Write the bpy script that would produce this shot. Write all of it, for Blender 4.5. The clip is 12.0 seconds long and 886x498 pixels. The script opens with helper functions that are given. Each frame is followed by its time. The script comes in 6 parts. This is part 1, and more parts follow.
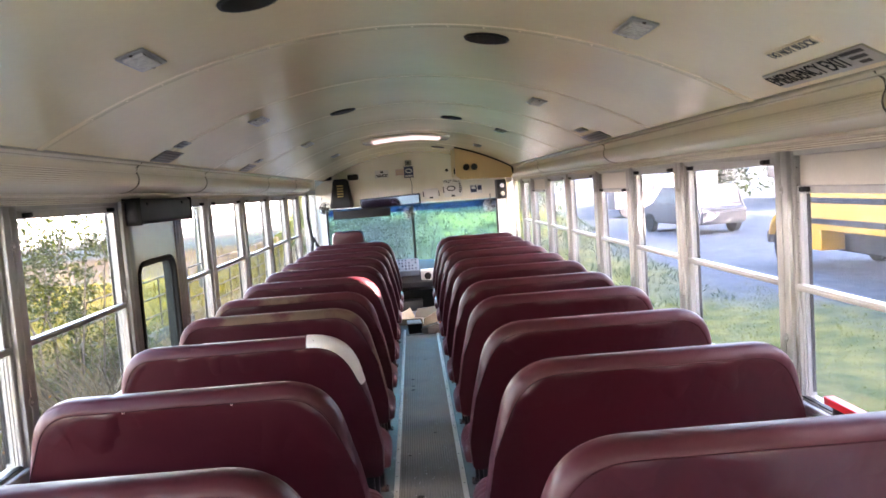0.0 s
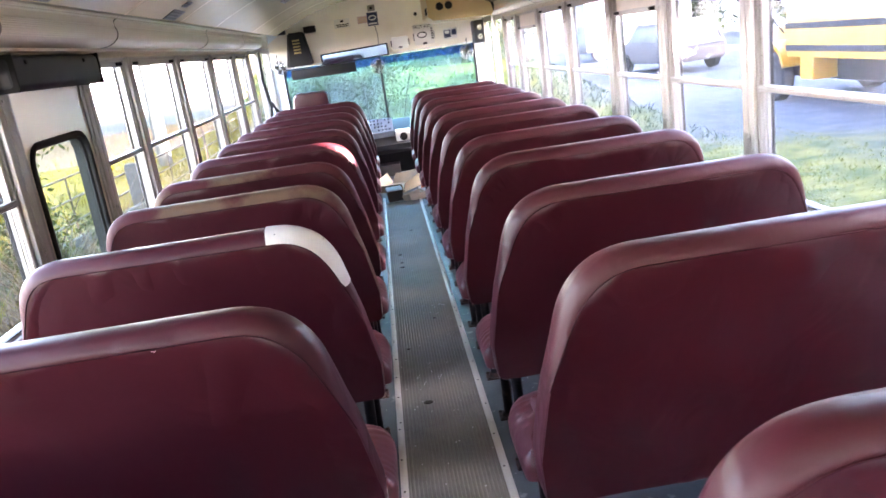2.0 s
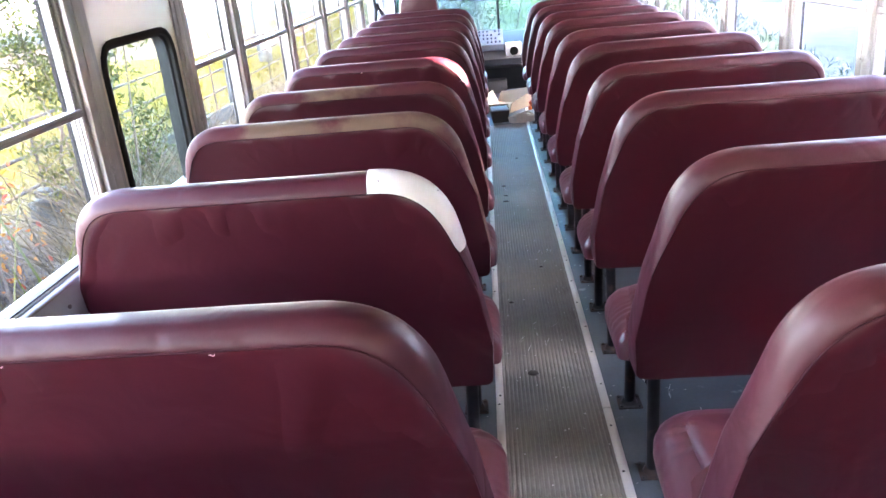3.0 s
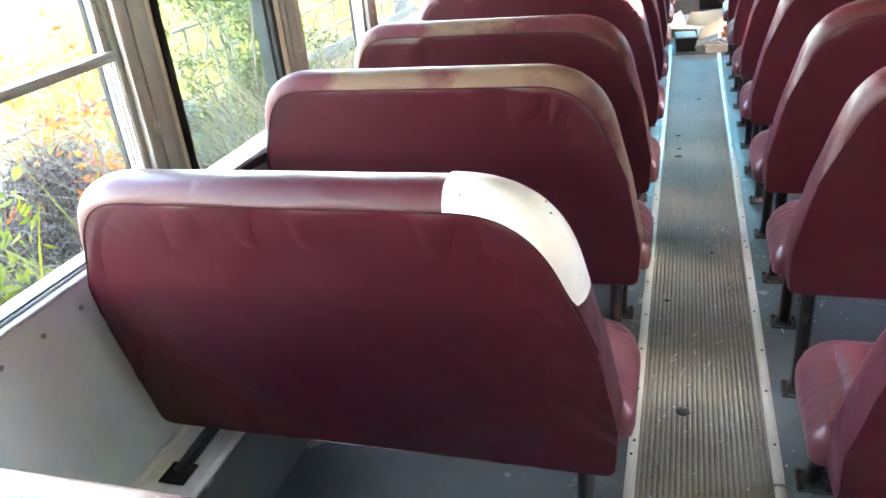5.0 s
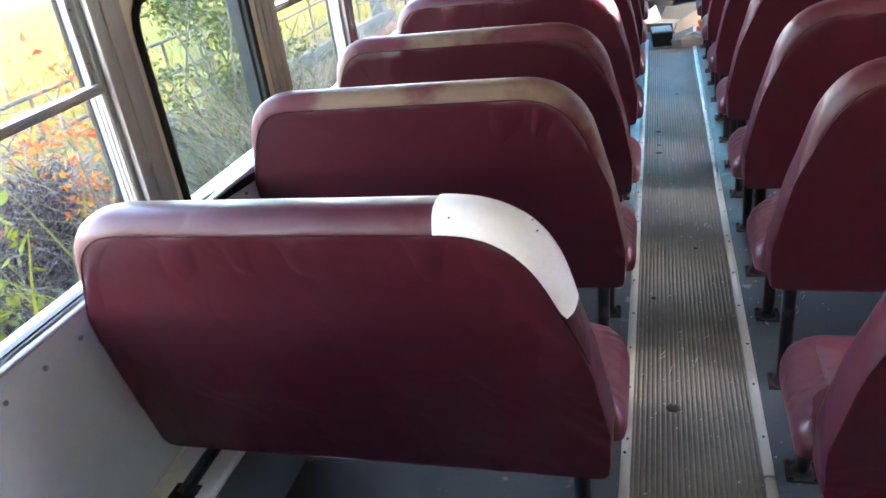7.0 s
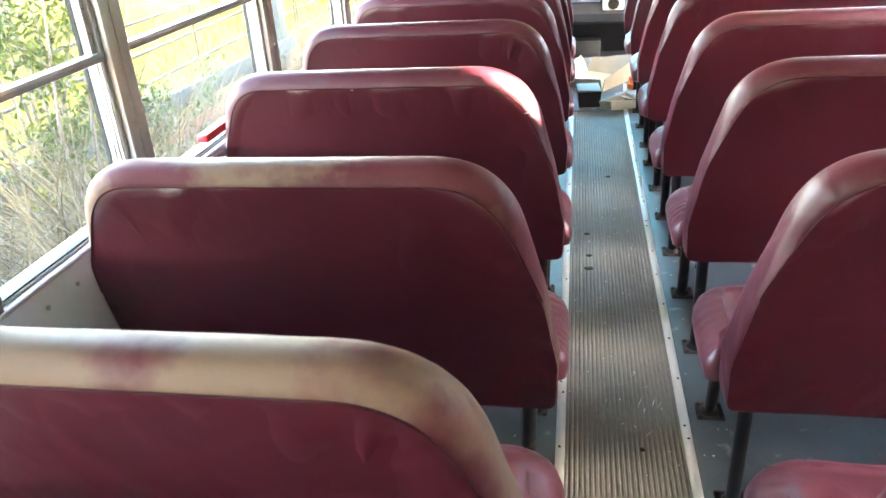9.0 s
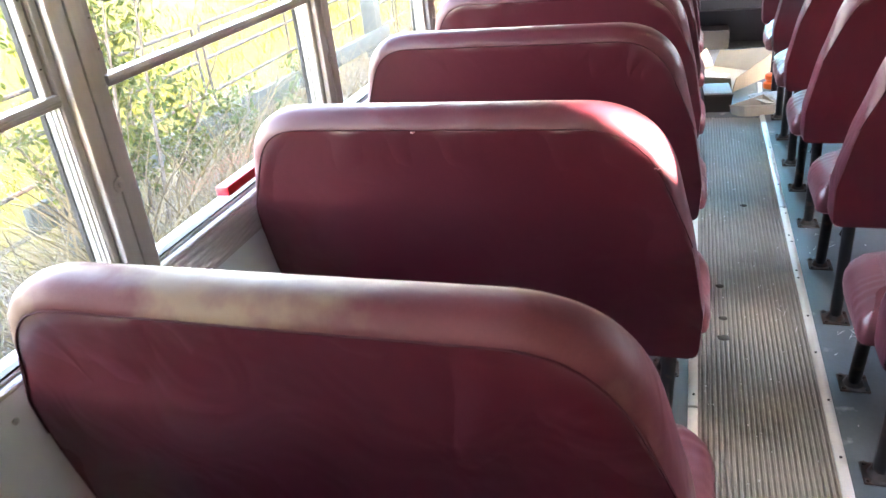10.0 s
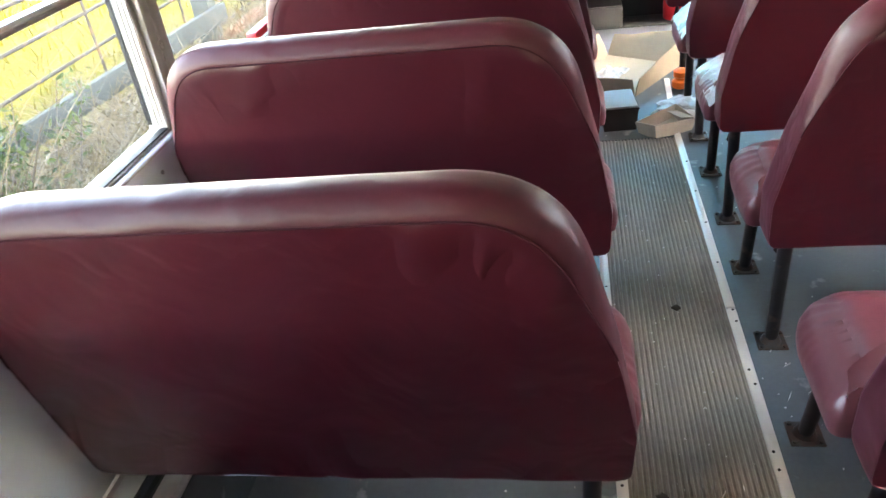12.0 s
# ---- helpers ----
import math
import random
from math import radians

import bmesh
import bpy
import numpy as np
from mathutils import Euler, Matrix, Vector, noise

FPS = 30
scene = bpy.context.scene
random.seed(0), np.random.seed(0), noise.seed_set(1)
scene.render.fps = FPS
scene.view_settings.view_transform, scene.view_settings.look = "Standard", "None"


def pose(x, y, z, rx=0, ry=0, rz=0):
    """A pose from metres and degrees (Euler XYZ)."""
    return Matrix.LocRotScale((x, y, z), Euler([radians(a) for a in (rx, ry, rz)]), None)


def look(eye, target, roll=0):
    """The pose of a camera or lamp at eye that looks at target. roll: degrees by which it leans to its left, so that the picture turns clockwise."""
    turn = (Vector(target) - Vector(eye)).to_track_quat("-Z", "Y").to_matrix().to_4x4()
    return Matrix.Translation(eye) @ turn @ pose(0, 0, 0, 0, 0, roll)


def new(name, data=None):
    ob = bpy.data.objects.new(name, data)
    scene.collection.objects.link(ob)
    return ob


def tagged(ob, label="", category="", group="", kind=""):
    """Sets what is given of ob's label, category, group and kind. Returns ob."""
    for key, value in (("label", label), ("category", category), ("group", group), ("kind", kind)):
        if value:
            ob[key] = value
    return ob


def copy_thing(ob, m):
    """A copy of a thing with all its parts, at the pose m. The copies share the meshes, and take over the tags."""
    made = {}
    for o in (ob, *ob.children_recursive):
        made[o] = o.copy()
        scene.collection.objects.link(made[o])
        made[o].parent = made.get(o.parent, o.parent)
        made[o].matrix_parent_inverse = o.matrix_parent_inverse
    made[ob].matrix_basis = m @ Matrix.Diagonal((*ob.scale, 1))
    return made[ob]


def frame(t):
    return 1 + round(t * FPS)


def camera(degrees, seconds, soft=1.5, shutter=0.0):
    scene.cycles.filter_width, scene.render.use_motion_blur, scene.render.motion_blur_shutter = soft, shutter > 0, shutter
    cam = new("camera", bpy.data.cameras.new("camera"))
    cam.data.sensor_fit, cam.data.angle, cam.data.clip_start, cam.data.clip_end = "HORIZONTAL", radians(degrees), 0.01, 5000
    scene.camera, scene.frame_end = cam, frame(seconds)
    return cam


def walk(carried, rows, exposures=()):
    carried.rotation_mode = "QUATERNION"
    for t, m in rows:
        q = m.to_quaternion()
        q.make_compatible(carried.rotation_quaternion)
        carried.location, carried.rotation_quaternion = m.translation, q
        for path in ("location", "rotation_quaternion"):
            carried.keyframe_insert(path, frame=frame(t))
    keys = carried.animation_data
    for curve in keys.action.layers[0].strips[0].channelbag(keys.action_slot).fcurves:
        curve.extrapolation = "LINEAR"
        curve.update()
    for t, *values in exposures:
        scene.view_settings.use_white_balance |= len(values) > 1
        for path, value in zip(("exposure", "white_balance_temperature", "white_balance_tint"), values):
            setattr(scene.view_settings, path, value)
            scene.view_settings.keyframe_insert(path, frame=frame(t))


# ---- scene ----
cam = camera(60.7, 12.0, shutter=0.2)

PATH = [
    (0, (0.016, -1.598, 1.407), (0.086, 0.395, 1.249), -4.1),
    (0.5, (0.076, -1.463, 1.359), (0.221, 0.516, 1.105), -6.0),
    (1, (0.001, -1.331, 1.375), (0.167, 0.633, 1.035), -7.2),
    (1.5, (-0.092, -1.119, 1.384), (0.121, 0.82, 0.942), -7.3),
    (2, (-0.045, -0.866, 1.325), (0.054, 1.06, 0.798), -8.2),
    (2.5, (-0.023, -0.567, 1.302), (-0.084, 1.328, 0.665), -7.5),
    (3, (-0.133, -0.425, 1.323), (-0.282, 1.436, 0.605), -5.3),
    (5, (-0.094, 0.159, 1.299), (-0.671, 1.856, 0.411), -6.0),
    (5.5, (-0.175, 0.107, 1.325), (-0.95, 1.719, 0.43), -6.5),
    (6, (-0.277, -0.043, 1.363), (-1.172, 1.507, 0.471), -6.4),
    (6.5, (-0.191, -0.012, 1.365), (-0.967, 1.6, 0.472), -7.4),
    (7, (-0.091, 0.143, 1.345), (-0.634, 1.846, 0.448), -8.0),
    (9, (-0.135, 1.148, 1.342), (-0.476, 2.911, 0.46), -4.0),
    (9.5, (-0.177, 1.45, 1.303), (-0.656, 3.183, 0.428), -5.4),
    (10, (-0.214, 1.714, 1.307), (-0.809, 3.397, 0.406), -6.4),
    (10.5, (-0.15, 2.009, 1.294), (-0.755, 3.683, 0.382), -7.2),
    (11, (-0.156, 2.306, 1.286), (-0.653, 4.005, 0.356), -7.4),
    (11.5, (-0.245, 2.614, 1.33), (-0.649, 4.305, 0.341), -7.2),
    (12, (-0.237, 2.908, 1.302), (-0.589, 4.573, 0.251), -8.2),
]
EXPOSURE = [(0.0, 6.02, 7100, 36), (1.5, 6.32, 6950, 38), (3.0, 6.98, 6500, 38), (5.0, 7.52, 6900, 22), (6.0, 6.95, 6950, 24), (7.0, 6.8, 6450, 30), (9.0, 7.52, 7100, 22), (10.0, 7.42, 7150, 30), (11.0, 7.22, 7050, 40), (12.0, 6.98, 7500, 26)]
walk(cam, [(t, look(eye, target, roll)) for t, eye, target, roll in PATH], EXPOSURE)

# ---- light ----
SUN_AZ, SUN_EL = radians(122), radians(13)   # from +y towards +x
world = bpy.data.worlds.new("sky")
scene.world = world
world.use_nodes = True
wn = world.node_tree.nodes
sky = wn.new("ShaderNodeTexSky")
sky.sky_type, sky.sun_disc = "NISHITA", False
sky.sun_elevation, sky.sun_rotation = SUN_EL, SUN_AZ
sky.dust_density = 2.5
world.node_tree.links.new(sky.outputs[0], wn["Background"].inputs[0])
wn["Background"].inputs[1].default_value = 0.15
sun = new("sun", bpy.data.lights.new("sun", "SUN"))
sun.data.energy, sun.data.angle, sun.data.color = 5.0, radians(0.15), (1.0, 0.93, 0.82)
sun.matrix_world = look((0, 0, 0), (-math.sin(SUN_AZ) * math.cos(SUN_EL), -math.cos(SUN_AZ) * math.cos(SUN_EL), -math.sin(SUN_EL)))

# ---- materials ----


def surf(name, col, rough=0.5, metal=0.0, var=0.2, scale=6.0, fine=90.0, bump=0.15, dist=0.002, tint=None, amount=0.0,
         spot=3.0, edge=0.55, sheen=0.5, stretch=(1, 1, 1), wide=False, rvar=0.12, crease=0.0, soft=0.12):
    """A worn surface: base colour with coarse and fine variation, stains of another tint, and fine relief."""
    m = bpy.data.materials.new(name)
    m.use_nodes = True
    n, l = m.node_tree.nodes, m.node_tree.links
    b = n["Principled BSDF"]
    b.inputs["Metallic"].default_value = metal
    b.inputs["Specular IOR Level"].default_value = sheen
    co = n.new("ShaderNodeTexCoord")
    mp = n.new("ShaderNodeMapping")
    mp.inputs["Scale"].default_value = stretch
    l.new(co.outputs["Object"], mp.inputs[0])
    info = n.new("ShaderNodeObjectInfo")
    shift = n.new("ShaderNodeVectorMath")
    shift.operation = "MULTIPLY_ADD"
    shift.inputs[1].default_value = (0, 0, 0) if wide else (7, 5, 9)
    l.new(info.outputs["Random"], shift.inputs[0])
    l.new(mp.outputs[0], shift.inputs[2])
    big, small = n.new("ShaderNodeTexNoise"), n.new("ShaderNodeTexNoise")
    for node, sc, det in ((big, scale, 4), (small, fine, 3)):
        node.inputs["Scale"].default_value, node.inputs["Detail"].default_value = sc, det
        l.new(shift.outputs[0], node.inputs["Vector"])
    mixed = n.new("ShaderNodeMath")
    mixed.operation = "MULTIPLY_ADD"
    mixed.inputs[1].default_value = 0.35
    l.new(small.outputs[0], mixed.inputs[0])
    l.new(big.outputs[0], mixed.inputs[2])
    hsv = n.new("ShaderNodeMapRange")
    hsv.inputs[1].default_value, hsv.inputs[2].default_value = 0.35, 1.0
    hsv.inputs[3].default_value, hsv.inputs[4].default_value = 1 - var, 1 + var
    l.new(mixed.outputs[0], hsv.inputs[0])
    out = n.new("ShaderNodeMix")
    out.data_type, out.blend_type = "RGBA", "MULTIPLY"
    out.inputs[0].default_value = 1
    out.inputs[6].default_value = (*col, 1)
    l.new(hsv.outputs[0], out.inputs[7])
    last = out.outputs[2]
    if tint:
        st = n.new("ShaderNodeTexNoise")
        st.inputs["Scale"].default_value, st.inputs["Detail"].default_value = spot, 6
        l.new(shift.outputs[0], st.inputs["Vector"])
        rg = n.new("ShaderNodeMapRange")
        rg.inputs[1].default_value, rg.inputs[2].default_value = edge, edge + soft
        rg.inputs[4].default_value = amount
        l.new(st.outputs[0], rg.inputs[0])
        mx = n.new("ShaderNodeMix")
        mx.data_type = "RGBA"
        l.new(rg.outputs[0], mx.inputs[0])
        l.new(last, mx.inputs[6])
        mx.inputs[7].default_value = (*tint, 1)
        last = mx.outputs[2]
    l.new(last, b.inputs["Base Color"])
    rr = n.new("ShaderNodeMapRange")
    rr.inputs[3].default_value, rr.inputs[4].default_value = max(0.03, rough - rvar), min(1, rough + rvar)
    l.new(big.outputs[0], rr.inputs[0])
    l.new(rr.outputs[0], b.inputs["Roughness"])
    if bump:
        bp = n.new("ShaderNodeBump")
        bp.inputs["Strength"].default_value, bp.inputs["Distance"].default_value = bump, dist
        l.new(mixed.outputs[0], bp.inputs["Height"])
        l.new(bp.outputs[0], b.inputs["Normal"])
        if crease:                    # soft folds under the fine grain
            cn = n.new("ShaderNodeTexNoise")
            cn.inputs["Scale"].default_value, cn.inputs["Detail"].default_value, cn.inputs["Distortion"].default_value = 7, 2, 1.2
            l.new(shift.outputs[0], cn.inputs["Vector"])
            cb2 = n.new("ShaderNodeBump")
            cb2.inputs["Strength"].default_value, cb2.inputs["Distance"].default_value = 0.6, crease
            l.new(cn.outputs[0], cb2.inputs["Height"])
            l.new(cb2.outputs[0], bp.inputs["Normal"])
    return m


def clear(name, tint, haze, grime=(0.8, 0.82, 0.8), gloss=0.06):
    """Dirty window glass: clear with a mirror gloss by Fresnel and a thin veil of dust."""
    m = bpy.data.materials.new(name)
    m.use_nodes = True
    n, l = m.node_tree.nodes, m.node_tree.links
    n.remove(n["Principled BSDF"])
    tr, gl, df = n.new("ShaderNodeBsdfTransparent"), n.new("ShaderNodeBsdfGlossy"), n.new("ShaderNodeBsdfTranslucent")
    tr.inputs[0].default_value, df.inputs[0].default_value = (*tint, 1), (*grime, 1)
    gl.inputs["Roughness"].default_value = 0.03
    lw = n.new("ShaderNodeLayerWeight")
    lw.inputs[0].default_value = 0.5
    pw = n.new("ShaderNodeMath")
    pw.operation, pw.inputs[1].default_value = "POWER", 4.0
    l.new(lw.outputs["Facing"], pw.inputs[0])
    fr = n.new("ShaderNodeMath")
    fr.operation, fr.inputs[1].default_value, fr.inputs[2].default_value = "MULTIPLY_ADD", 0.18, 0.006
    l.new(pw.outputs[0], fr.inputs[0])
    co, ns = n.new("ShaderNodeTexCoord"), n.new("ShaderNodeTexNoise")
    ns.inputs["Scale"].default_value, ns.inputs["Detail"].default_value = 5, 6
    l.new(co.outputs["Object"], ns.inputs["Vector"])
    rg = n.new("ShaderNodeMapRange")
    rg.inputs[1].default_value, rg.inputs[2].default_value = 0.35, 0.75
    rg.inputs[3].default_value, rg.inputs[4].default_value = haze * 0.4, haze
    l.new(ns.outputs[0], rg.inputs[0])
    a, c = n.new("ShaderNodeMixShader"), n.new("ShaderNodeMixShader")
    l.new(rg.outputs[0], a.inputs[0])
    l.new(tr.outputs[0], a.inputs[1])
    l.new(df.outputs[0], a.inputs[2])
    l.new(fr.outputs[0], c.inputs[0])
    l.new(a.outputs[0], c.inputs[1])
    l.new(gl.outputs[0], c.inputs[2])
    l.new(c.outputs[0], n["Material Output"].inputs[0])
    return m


def leafy(name, col, dry, through_light=0.45, rough=0.5):
    """Leaves and blades: colour by clump, with light through them."""
    m = bpy.data.materials.new(name)
    m.use_nodes = True
    n, l = m.node_tree.nodes, m.node_tree.links
    b = n["Principled BSDF"]
    geo = n.new("ShaderNodeNewGeometry")
    rp = n.new("ShaderNodeValToRGB")
    rp.color_ramp.elements[0].color, rp.color_ramp.elements[1].color = (*col, 1), (*dry, 1)
    l.new(geo.outputs["Random Per Island"], rp.inputs[0])
    l.new(rp.outputs[0], b.inputs["Base Color"])
    b.inputs["Roughness"].default_value = rough
    b.inputs["Specular IOR Level"].default_value = 0.12
    tl, mx = n.new("ShaderNodeBsdfTranslucent"), n.new("ShaderNodeMixShader")
    l.new(rp.outputs[0], tl.inputs[0])
    mx.inputs[0].default_value = through_light
    l.new(b.outputs[0], mx.inputs[1])
    l.new(tl.outputs[0], mx.inputs[2])
    l.new(mx.outputs[0], n["Material Output"].inputs[0])
    return m


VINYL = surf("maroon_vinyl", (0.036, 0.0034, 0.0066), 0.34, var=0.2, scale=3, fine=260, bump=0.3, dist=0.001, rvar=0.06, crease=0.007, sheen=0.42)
BAND = surf("maroon_vinyl_edge", (0.042, 0.0064, 0.0105), 0.42, var=0.2, scale=4, fine=260, bump=0.3, dist=0.001, tint=(0.11, 0.055, 0.04),
            amount=0.18, spot=2.5, edge=0.5, soft=0.3, rvar=0.08, crease=0.010, sheen=0.24)
BAND_WORN = surf("maroon_vinyl_browned", (0.060, 0.015, 0.018), 0.48, var=0.2, scale=4, fine=260, bump=0.35, dist=0.001, tint=(0.108, 0.071, 0.047),
                 amount=0.85, spot=3.4, edge=0.44, soft=0.07, rvar=0.06, crease=0.008, sheen=0.08)
# lighter, pinker maroon than the backs: the cushions' sheen is put into the colour
SEAT_TOP = surf("maroon_cushion_sheen", (0.095, 0.022, 0.027), 0.36, rvar=0.1, var=0.2, scale=5, fine=260, bump=0.4, dist=0.0012, crease=0.008, sheen=0.55)
THREAD = surf("dark_piping", (0.028, 0.006, 0.009), 0.8, sheen=0.1, bump=0)
TAPE = surf("white_tape", (0.86, 0.82, 0.78), 0.35, var=0.06, scale=12, bump=0.2, tint=(0.5, 0.44, 0.38), amount=0.5, spot=9, edge=0.6)
BLACK_METAL = surf("black_enamel", (0.008, 0.008, 0.009), 0.42, var=0.3, bump=0.1, sheen=0.25, tint=(0.12, 0.07, 0.045), amount=0.6, spot=14, edge=0.62)
RUSTY = surf("rusted_flange", (0.05, 0.044, 0.040), 0.5, 0.6, var=0.4, scale=40, tint=(0.085, 0.045, 0.03), amount=0.7, spot=30, edge=0.45)
CHROME = surf("bright_steel", (0.62, 0.62, 0.60), 0.22, 1.0, var=0.1, bump=0.05)
ALU = surf("aluminium_frame", (0.31, 0.305, 0.29), 0.38, 0.32, var=0.22, scale=9, fine=120, bump=0.12, stretch=(1, 1, 0.3), tint=(0.42, 0.37, 0.31), amount=0.5, spot=8)
SILL_ALU = surf("dull_aluminium_sill", (0.52, 0.55, 0.57), 0.5, 0.1, var=0.15, scale=9, fine=120, bump=0.12, stretch=(1, 0.3, 1), tint=(0.45, 0.46, 0.47), amount=0.3, spot=8)
STRIP = surf("aluminium_strip", (0.78, 0.76, 0.72), 0.4, 0.55, var=0.15, scale=14, stretch=(1, 0.2, 1), tint=(0.35, 0.26, 0.18), amount=0.5, spot=9, edge=0.58)
CREAM = surf("cream_ceiling_paint", (0.92, 0.765, 0.485), 0.21, sheen=0.7, rvar=0.05, var=0.05, scale=1.6, fine=30, bump=0.12, dist=0.004, tint=(0.62, 0.54, 0.42), amount=0.15, spot=1.3, soft=0.45, edge=0.4, wide=True)
DUCT = surf("cream_enamel_trim", (0.90, 0.83, 0.69), 0.22, 0.2, sheen=0.7, var=0.06, scale=3, fine=40, bump=0.06, tint=(0.60, 0.51, 0.38), amount=0.15, spot=2.2, edge=0.5, soft=0.35, stretch=(1, 0.3, 1), wide=True, rvar=0.05)
GREY_WALL = surf("pale_grey_steel_panel", (0.77, 0.87, 0.91), 0.36, 0.0, rvar=0.1, sheen=0.8, var=0.05, scale=4, fine=60, bump=0.08, tint=(0.45, 0.48, 0.50), amount=0.1, spot=5, wide=True)
RIVET = surf("grey_painted_rivet", (0.30, 0.33, 0.35), 0.45, var=0.2, bump=0.05)
LEDGE = surf("white_painted_ledge", (0.82, 0.84, 0.84), 0.4, var=0.1, scale=7, tint=(0.3, 0.28, 0.26), amount=0.4, spot=7, wide=True)
RUBBER = surf("ribbed_black_rubber", (0.225, 0.207, 0.178), 0.46, sheen=0.32, var=0.4, scale=5, fine=70, bump=0.25, tint=(0.26, 0.22, 0.17), amount=0.6, spot=2.5, edge=0.5, wide=True)
SIDE_FLOOR = surf("smooth_grey_rubber", (0.088, 0.106, 0.111), 0.40, sheen=0.3, var=0.25, scale=6, fine=90, bump=0.12, tint=(0.42, 0.42, 0.40), amount=0.55, spot=13, edge=0.64, soft=0.08, wide=True)
GASKET = surf("black_gasket", (0.012, 0.012, 0.012), 0.6, sheen=0.15, bump=0.05)
BLACK_PAD = surf("black_vinyl_pad", (0.011, 0.013, 0.0155), 0.48, sheen=0.3, var=0.3, bump=0.2)
TAN = surf("tan_enamel_housing", (0.62, 0.44, 0.20), 0.35, var=0.08, scale=3, bump=0.06)
WHITE = surf("white_enamel", (0.76, 0.75, 0.71), 0.35, var=0.07, scale=5, bump=0.06, tint=(0.6, 0.54, 0.44), amount=0.3, spot=4)
RED = surf("red_plastic", (0.62, 0.02, 0.03), 0.35, var=0.15, scale=12, bump=0.08)
ORANGE = surf("orange_plastic", (0.85, 0.16, 0.02), 0.35, var=0.1)
CARD = surf("brown_cardboard", (0.34, 0.25, 0.155), 0.7, var=0.12, scale=14, fine=120, bump=0.2, tint=(0.36, 0.25, 0.15), amount=0.4, spot=8)
CARD_IN = surf("pale_inner_cardboard", (0.50, 0.40, 0.27), 0.65, var=0.1, scale=9, fine=120, bump=0.2)
CARD_GREY = surf("greyed_paper_carton", (0.34, 0.29, 0.235), 0.7, var=0.2, scale=14, fine=120, bump=0.4)
FILM = surf("crumpled_plastic_film", (0.52, 0.54, 0.56), 0.16, var=0.1, scale=30, fine=60, bump=0.45, dist=0.006)
PAPER = surf("paper", (0.75, 0.74, 0.71), 0.6, var=0.06)
INK = surf("black_print", (0.01,0.01,0.01), 0.6, sheen=0.15, bump=0)
BULKHEAD = surf("cream_bulkhead_paint", (0.89, 0.845, 0.735), 0.36, rvar=0.1, var=0.06, scale=4, bump=0.06, tint=(0.7, 0.6, 0.45), amount=0.25, spot=3)
DOOR_CREAM = surf("cream_door_paint", (0.50, 0.46, 0.37), 0.35, var=0.12, scale=6, bump=0.06)
LABEL_INK = surf("worn_grey_print", (0.115, 0.105, 0.088), 0.5, bump=0)
TUB_LID = surf("pale_blue_tub_lid", (0.36, 0.38, 0.40), 0.55, var=0.1)
FADED = surf("faded_print", (0.06, 0.052, 0.042), 0.6, sheen=0.15, bump=0)
EXIT_PAPER = surf("aged_decal", (0.40, 0.35, 0.27), 0.35, var=0.1, scale=20, bump=0)
PANEL_BLUE = surf("blue_grey_switch_panel", (0.25, 0.30, 0.38), 0.4)
LABEL_GREY = surf("grey_decal", (0.20, 0.185, 0.15), 0.42, var=0.2, scale=20, bump=0)
NAVY = surf("dark_blue_print", (0.02, 0.035, 0.09), 0.4, bump=0)
AMBER = surf("amber_print", (0.42, 0.33, 0.13), 0.4, bump=0)
LENS = surf("clear_lamp_lens", (0.58, 0.55, 0.49), 0.12, var=0.3, scale=70, fine=200, bump=0.6, dist=0.004)
GRILLE = surf("black_speaker_grille", (0.014, 0.013, 0.012), 0.6, sheen=0.15, var=0.4, scale=200, bump=0.5)
DASH_GREY = surf("grey_dash_plastic", (0.035, 0.037, 0.042), 0.5, var=0.2, bump=0.2)
BOX_GREY = surf("grey_steel_step", (0.085, 0.09, 0.097), 0.5, var=0.2, bump=0.2)
SHEET = surf("pale_blue_front_floor", (0.30, 0.33, 0.40), 0.35, var=0.15, scale=8, bump=0.15, wide=True)
DIRT = surf("dark_grit", (0.03, 0.022, 0.016), 0.7, bump=0.3)
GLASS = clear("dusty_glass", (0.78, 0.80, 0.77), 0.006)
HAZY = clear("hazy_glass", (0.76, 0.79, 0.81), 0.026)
TINTED = clear("tinted_glass", (0.56, 0.66, 0.60), 0.012)
SCREEN = clear("windscreen_glass", (0.36, 0.58, 0.59), 0.035)
BLUE_TINT = clear("blue_sun_band", (0.07, 0.24, 0.50), 0.03, grime=(0.2, 0.4, 0.7))
CYAN_TINT = clear("pale_blue_sun_band", (0.30, 0.62, 0.72), 0.03)
# dark blue base stands in for the dim bluish view the mirror reflects
MIRROR = surf("blue_dimmed_mirror", (0.20, 0.27, 0.36), 0.03, 1.0, var=0.02, bump=0, rvar=0.01)
GLOW = bpy.data.materials.new("lit_lamp_panel")
GLOW.use_nodes = True
GLOW.node_tree.nodes["Principled BSDF"].inputs["Emission Color"].default_value = (1.0, 0.86, 0.82, 1)
GLOW.node_tree.nodes["Principled BSDF"].inputs["Emission Strength"].default_value = 0.020

# ---- mesh helpers ----


def ob_of(name, bm, material, parent=None, label="", smooth=True):
    me = bpy.data.meshes.new(name)
    bmesh.ops.recalc_face_normals(bm, faces=bm.faces)
    bm.to_mesh(me)
    bm.free()
    if smooth:
        me.shade_smooth()
        me.set_sharp_from_angle(angle=radians(38))
    me.materials.append(material)
    ob = new(name, me)
    if parent:
        ob.parent = parent
    return tagged(ob, label)


def part(name, bm, material, parent, label=""):
    return ob_of(name, bm, material, parent, label)


def empty(name, m, label, category, group="", kind=""):
    ob = new(name)
    ob.matrix_basis = m
    ob.empty_display_size = 0.1
    return tagged(ob, label, category, group, kind)


